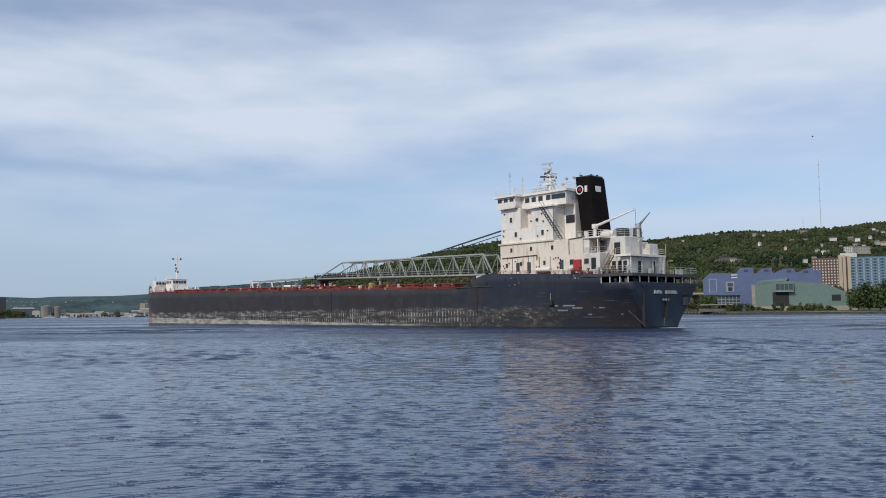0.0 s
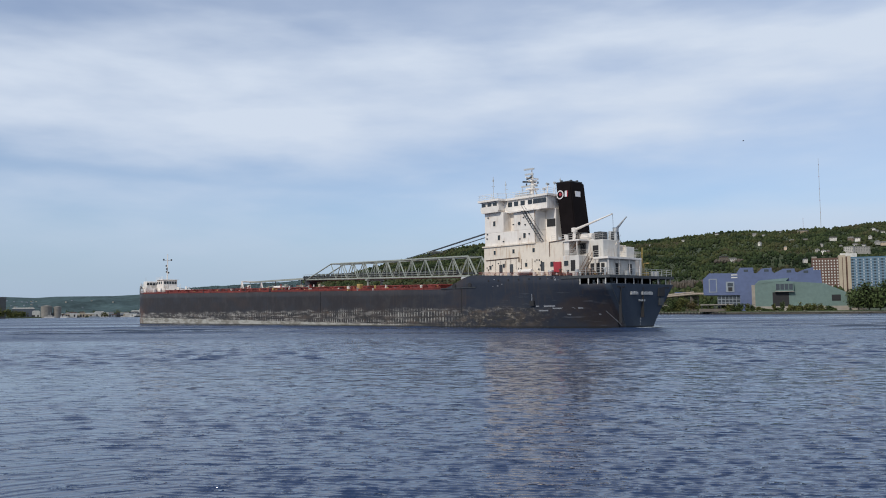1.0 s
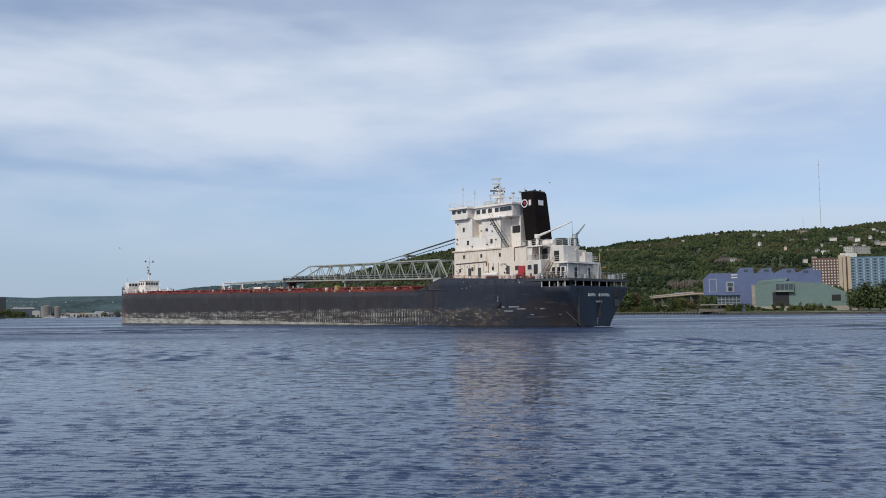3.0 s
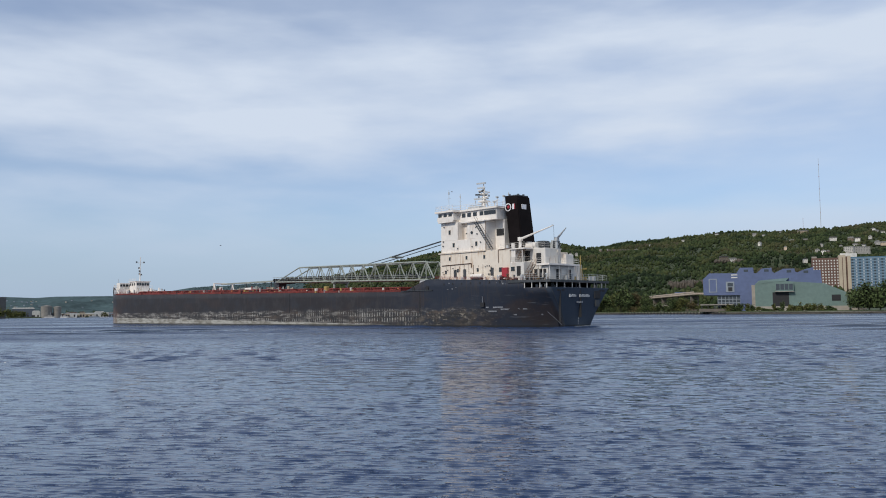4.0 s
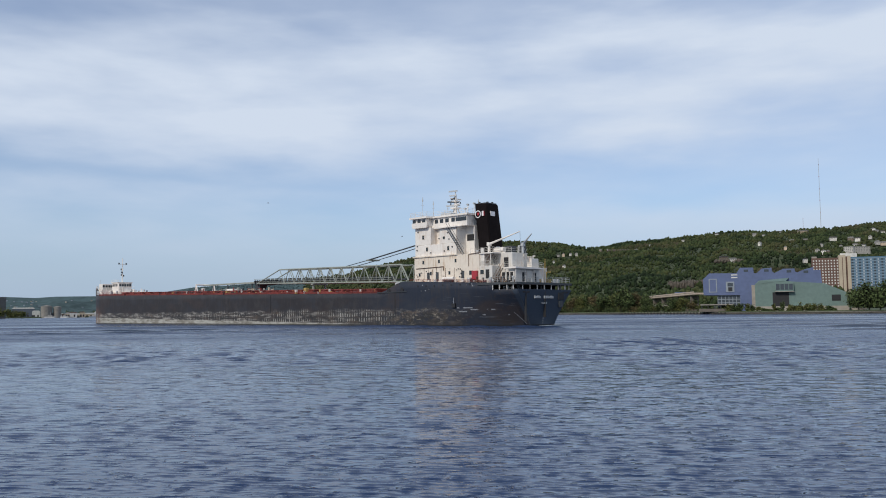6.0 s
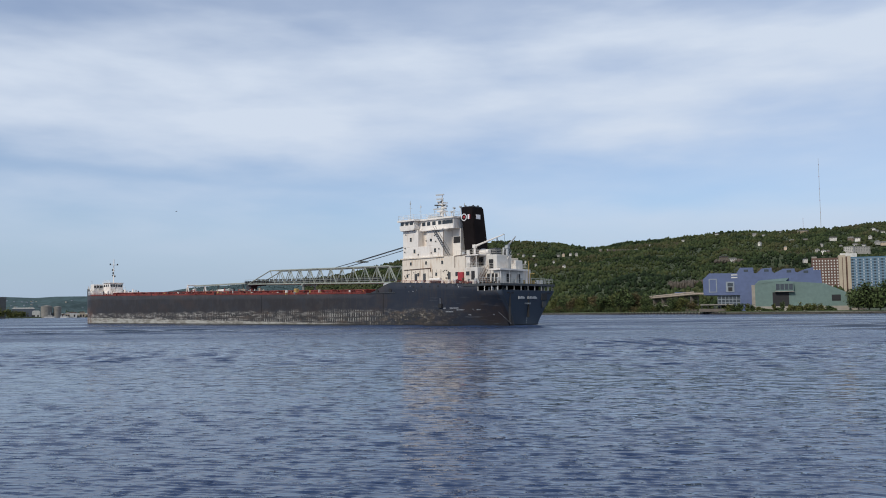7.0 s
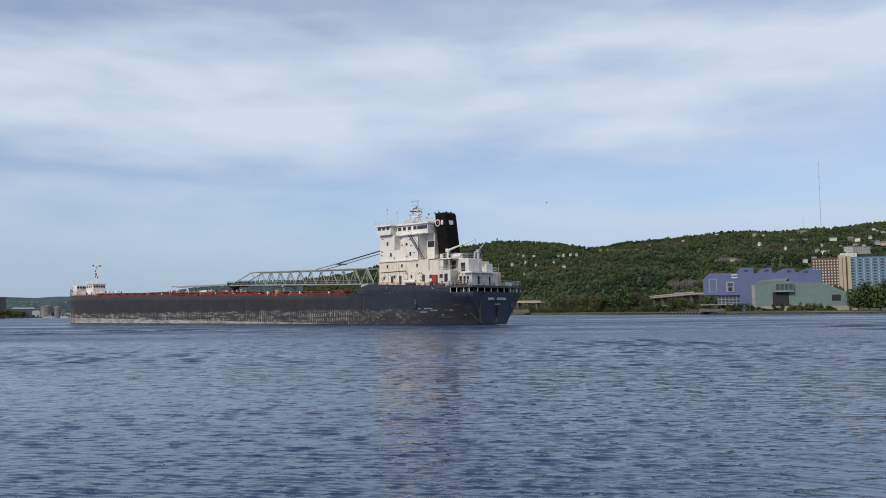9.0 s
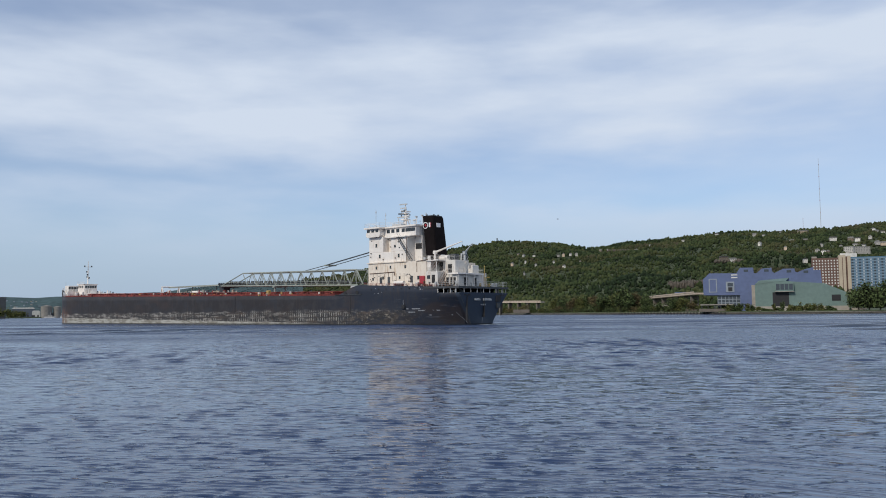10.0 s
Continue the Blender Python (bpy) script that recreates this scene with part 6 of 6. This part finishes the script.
for i, (s, b, r, h, m) in enumerate(((8.2, 5.5, .55, 1.5, GREY), (7.0, 3.0, .7, 1.3, WHITE), (5.2, 5.2, .5, 1.1, STEEL), (4.4, 1.8, .8, 1.6, STEEL), (10.6, 7.8, .45, 1.2, WHITE), (12.2, 7.6, .4, .9, GREY), (6.2, .5, .6, 1.9, GREY))):
    part("vent_cowl", rod(B(), (s, b, 15.4), (s, b, 15.4 + h), r, 12, r * .85), m, ship)
part("ensign_staff", rod(B(), (1.6, -2.0, 9.1), (1.5, -2.1, 14.2), .09, 6), YELLOW, ship)
part("davit", rod(rod(B(), (1.8, -2.9, 9.1), (1.8, -2.9, 11.4), .12, 6), (1.8, -2.9, 11.4), (1.0, -3.4, 11.4), .1, 6), YELLOW, ship, "ochre davit on the poop deck")
for i in range(18):
    s, b = rf.uniform(.9, 6), rf.uniform(-8.5, 9.5)
    h = rf.uniform(.4, 1.4)
    boxp("poop_fitting", (s, b - .3, 9.0, s + rf.uniform(.3, .8), b + .3, 9.0 + h), rf.choice([GREY, STEEL, WHITE, DECK_RED, YELLOW]), ship, bevel=.05)
for i in range(8):
    s = 12 + i * 2.1
    boxp("side_locker", (s, 9.7, 9.4, s + rf.uniform(.5, 1.2), 10.2, 10.0 + rf.uniform(.1, .6)), rf.choice([WHITE, GREY, STEEL, CREAM]), ship, bevel=.05)
rail([(30.4, 8.6, 15.65), (30.4, -7.5, 15.65)], mat=WHITE)
# upper works of the wheelhouse roof
for s, b, h in ((18.6, 4.5, 1.6), (16.4, 6.0, 2.2), (17.2, 3.0, 2.8)):
    part("roof_post", rod(B(), (s, b, 24.5), (s, b, 24.5 + h), .07, 6), WHITE, ship)
    part("roof_lamp", rod(B(), (s, b - .3, 24.5 + h), (s, b + .3, 24.5 + h), .22, 8), GREY, ship)
part("roof_bar", rod(B(), (16.0, 6.0, 26.2), (18.8, 4.6, 26.2), .06, 6), WHITE, ship)
part("boat_canopy", rod(B(), (21.6, 5.4, 25.8), (25.2, 5.4, 25.8), .08, 6), GREY, ship)
boxp("stern_wash", (-1.6, -4.0, .05, .6, 1.5, .09), FOAM, ship, "pale churned wash under the stern")
for s0, s1, z in ((3.5, 9, 2.3), (6, 11.5, 3.4), (12.5, 14.5, 3.0), (11, 15, 3.8)):
    b = min(half(s0, z), half(s1, z))
    bm = B()
    q = [bm.verts.new((s0, half(s0, z) + .03, z)), bm.verts.new((s1, half(s1, z) + .03, z)), bm.verts.new((s1, half(s1, z + .22) + .03, z + .22)), bm.verts.new((s0, half(s0, z + .22) + .03, z + .22))]
    q2 = [bm.verts.new((v.co.x, v.co.y - .1, v.co.z)) for v in q]
    bm.faces.new(q), bm.faces.new(q2[::-1])
    for i in range(4):
        bm.faces.new((q[i], q[(i + 1) % 4], q2[(i + 1) % 4], q2[i]))
    bmesh.ops.recalc_face_normals(bm, faces=bm.faces[:])
    part("scrape_mark", bm, SCRAPE, ship, "pale scrape on the hull")

# dark panels as shade under aft deck; gear there and on mooring deck
for b0, b1, z0, z1 in ((5.2, 6.3, 9.4, 11.2), (3.1, 4.3, 9.3, 11.4)):
    boxp("dark_panel", (3.3, b0, z0, 3.44, b1, z1), DARK, aft_house)
for s0, s1 in ((3.9, 4.9), (5.4, 6.2)):
    boxp("dark_panel", (s0, 6.55, 9.4, s1, 6.66, 11.3), DARK, aft_house)
lobby = boxp("aft_lobby", (1.9, -.6, 9.1, 3.38, 7.7, 11.88), WEATHERED, ship, "shaded white lobby under the aft deck", .06)
for b0, b1 in ((.6, 1.5), (4.0, 5.2)):
    boxp("lobby_door", (1.84, b0, 9.3, 1.92, b1, 11.2), DARK, lobby)
boxp("lobby_door", (2.3, 7.66, 9.3, 3.0, 7.76, 11.2), DARK, lobby)
for i in range(7):
    b = rf.uniform(-7.2, 7.4)
    s = rf.uniform(.9, 1.6)
    part("bollard", rod(B(), (s, b, 6.6), (s, b, 6.6 + rf.uniform(1.2, 2.0)), rf.uniform(.15, .3), 8), rf.choice([GREY, STEEL, STEEL, BROWN]), ship)
for s in (2.2, 3.2, 4.3):
    part("bollard", rod(B(), (s, 8.2, 6.6), (s, 8.2, 8.3), .26, 8), rf.choice([GREY, CREAM]), ship)
for s, h in ((192.5, 2.3), (194.3, 1.6), (195.6, 2.9), (206.6, 2.2), (209.5, 1.0)):
    part("vent_cowl", rod(B(), (s, 3.6, 11.8), (s, 3.6, 12.0 + h * .6), .22, 8, .34), WEATHERED, ship)
for b in (1.0, 2.1, 3.2, 4.3):
    boxp("shelter_window", (206.94, b, 13.7, 207.03, b + .8, 14.5), GLASS, ship)
part("bow_ladder", rod(rod(B(), (203, 6.5, 9.9), (207.5, 6.2, 13.0), .12, 6), (203.6, 6.5, 9.9), (208.1, 6.2, 13.0), .12, 6), WHITE, ship)

# gear, and flat dark panels for shaded recesses, on the forecastle
rb = random.Random(64)
for i in range(22):
    q, b = rb.uniform(178, 207), rb.uniform(3.4, 6.2)
    z, w, h = (11.3 if q > 190 else 9.9), rb.uniform(.2, .8), rb.uniform(.5, 1.5)
    boxp("bow_fitting", (q, b - w, z - 1.2, q + w * 1.4, b, z + h * .7), rb.choice([WEATHERED, GREY, STEEL, DECK_RED, BROWN, WHITE]), ship, bevel=.05)
for q in (192.5, 194.8, 197.2):
    boxp("dark_panel", (q, 3.46, 10.3, q + 1.1, 3.56, 11.3), DARK, fore)
rail([(190.5, 3.3, 11.6), (198.5, 3.3, 11.6)], mat=WHITE)
rail([(198.8, 2.7, 15.5), (204.7, 2.7, 15.5)], mat=WHITE, h=.9)

# seams and pale marks on the hull side
for s, z0, z1 in ((84.5, 3.2, 8.1), (34.2, 2.8, 7.5)):
    boxp("hull_seam", (s, 11.56, z0, s + .22, 11.66, z1), DARK, ship)
for i in range(14):
    s = rf.choice([25.5, 9.5, 23.5, 10.5]) + rf.uniform(-1.6, 1.6)
    z = rf.uniform(7.7, 9.0)
    b = half(s, z)
    boxp("paint_chip", (s, b - .08, z, s + rf.uniform(.1, .4), b + .03, z + rf.uniform(.06, .2)), SCRAPE, ship)
part("stern_scrape", rod(rod(B(), (2.6, half(2.6, 3.0) + .02, 3.0), (1.5, half(1.5, 1.2) + .02, 1.2), .035, 6), (1.5, half(1.5, 1.2) + .02, 1.2), (1.1, half(1.1, .4) + .02, .4), .035, 6), SCRAPE, ship, "pale scrape down the stern corner")
boxp("hull_ladder", (15.6, 11.5, 4.9, 15.7, 11.66, 6.1), SCRAPE, ship)
boxp("vent_cabinet", (4.6, 3.6, 15.4, 6.2, 5.6, 16.9), STEEL, ship, "dark vent cabinet", .1)
stair((5.0, 2.2, 12.3), (2.9, 2.2, 15.3), mat=WHITE)
boxp("small_cabin", (1.9, -.4, 12.25, 3.3, 2.0, 14.2), WEATHERED, ship, bevel=.08)


# worn gear crowding the quarter behind the rails
rq = random.Random(52)
for i in range(34):
    q = rq.uniform(.8, 12)
    b = half(q, 8.9) - rq.uniform(.5, 1.7)
    h, w = rq.uniform(.4, 1.3), rq.uniform(.15, .5)
    mt = rq.choice([BROWN, STEEL, DARK, RUST, GREY, WEATHERED, BROWN, STEEL])
    if i % 3:
        boxp("quarter_fitting", (q, b - w, 8.98, q + w * 1.5, b, 9.0 + h), mt, ship, bevel=.03)
    else:
        part("quarter_vent", rod(rod(B(), (q, b, 8.98), (q, b, 9.0 + h), w * .4, 8), (q, b, 9.0 + h), (q, b, 9.2 + h), w * .8, 8, w * .5), mt, ship)
part("life_raft", rod(B(), (8.6, 6.0, 16.1), (5.9, 6.0, 16.1), .6, 14), WHITE, ship, "white life raft canister")
part("crane_wire", rod(rod(B(), (1.2, 6.6, 19.6), (1.1, 6.6, 16.2), .03, 5), (1.2, 6.6, 19.6), (1.6, 6.6, 19.75), .03, 5), STEEL, ship)
for i in range(9):
    q = 17.5 + i * 1.35
    boxp("wall_stain", (q, LB - .01, 10.0 + rq.uniform(.2, 1.5), q + rq.uniform(.06, .16), LB + .012, 12.2 + rq.uniform(0, 1)), RUST if i % 3 else BROWN, lower, "rust run on the white wall")
boxp("curved_screen", (9.0, 8.9, 12.7, 13.4, 9.05, 13.7), WEATHERED, ship, bevel=.03)
part("pipe_run", rod(rod(B(), (13.2, 9.4, 12.8), (13.2, 9.4, 15.4), .07, 6), (13.2, 9.4, 15.4), (9.6, 9.4, 15.6), .07, 6), BROWN, ship)
part("pipe_run", rod(B(), (17.0, UB + .1, 15.8), (17.0, UB + .1, 21.5), .06, 6), BROWN, ship)


# ---- what moves ----
def motions():
    rows = []
    for k in range(21):
        t = k * .5
        rows.append((t, pose(37.4708 - 2.5145 * t - .02575 * t * t, 140.2102 + 6.1778 * t - .0207 * t * t, 0, 0, 0, 90 + 40.5388 + .81 * t)))
    walk(ship, rows)
    walk(gull_a, [(0.0, pose(90, 200.7, 44.8, 0, 0, 158)), (1.0, pose(75.3, 206.7, 45.1, 0, 6, 162)), (2.5, pose(41.6, 216, 38.8, 8, 0, 165)), (4.0, pose(2.6, 230, 36.3, -6, 0, 180)), (10.0, pose(-143, 214, 21.6, 0, 0, 190))])
    walk(gull_b, [(0.0, pose(-168, 221.5, 19.7, 0, 0, 20)), (4.5, pose(-50.4, 244.9, 23.5, 6, 0, 12)), (5.5, pose(-22.9, 248.9, 24.8, -8, 0, 6)), (7.5, pose(11.3, 249.7, 30.5, 5, 0, 0)), (9.0, pose(31, 248.1, 35.4, -5, 0, -5)), (10.0, pose(34.2, 247.6, 30.4, 4, 0, -20))])
    walk(water, [(0.0, pose(4, 1, 0)), (10.0, pose(-5, -2, 0))])


motions()
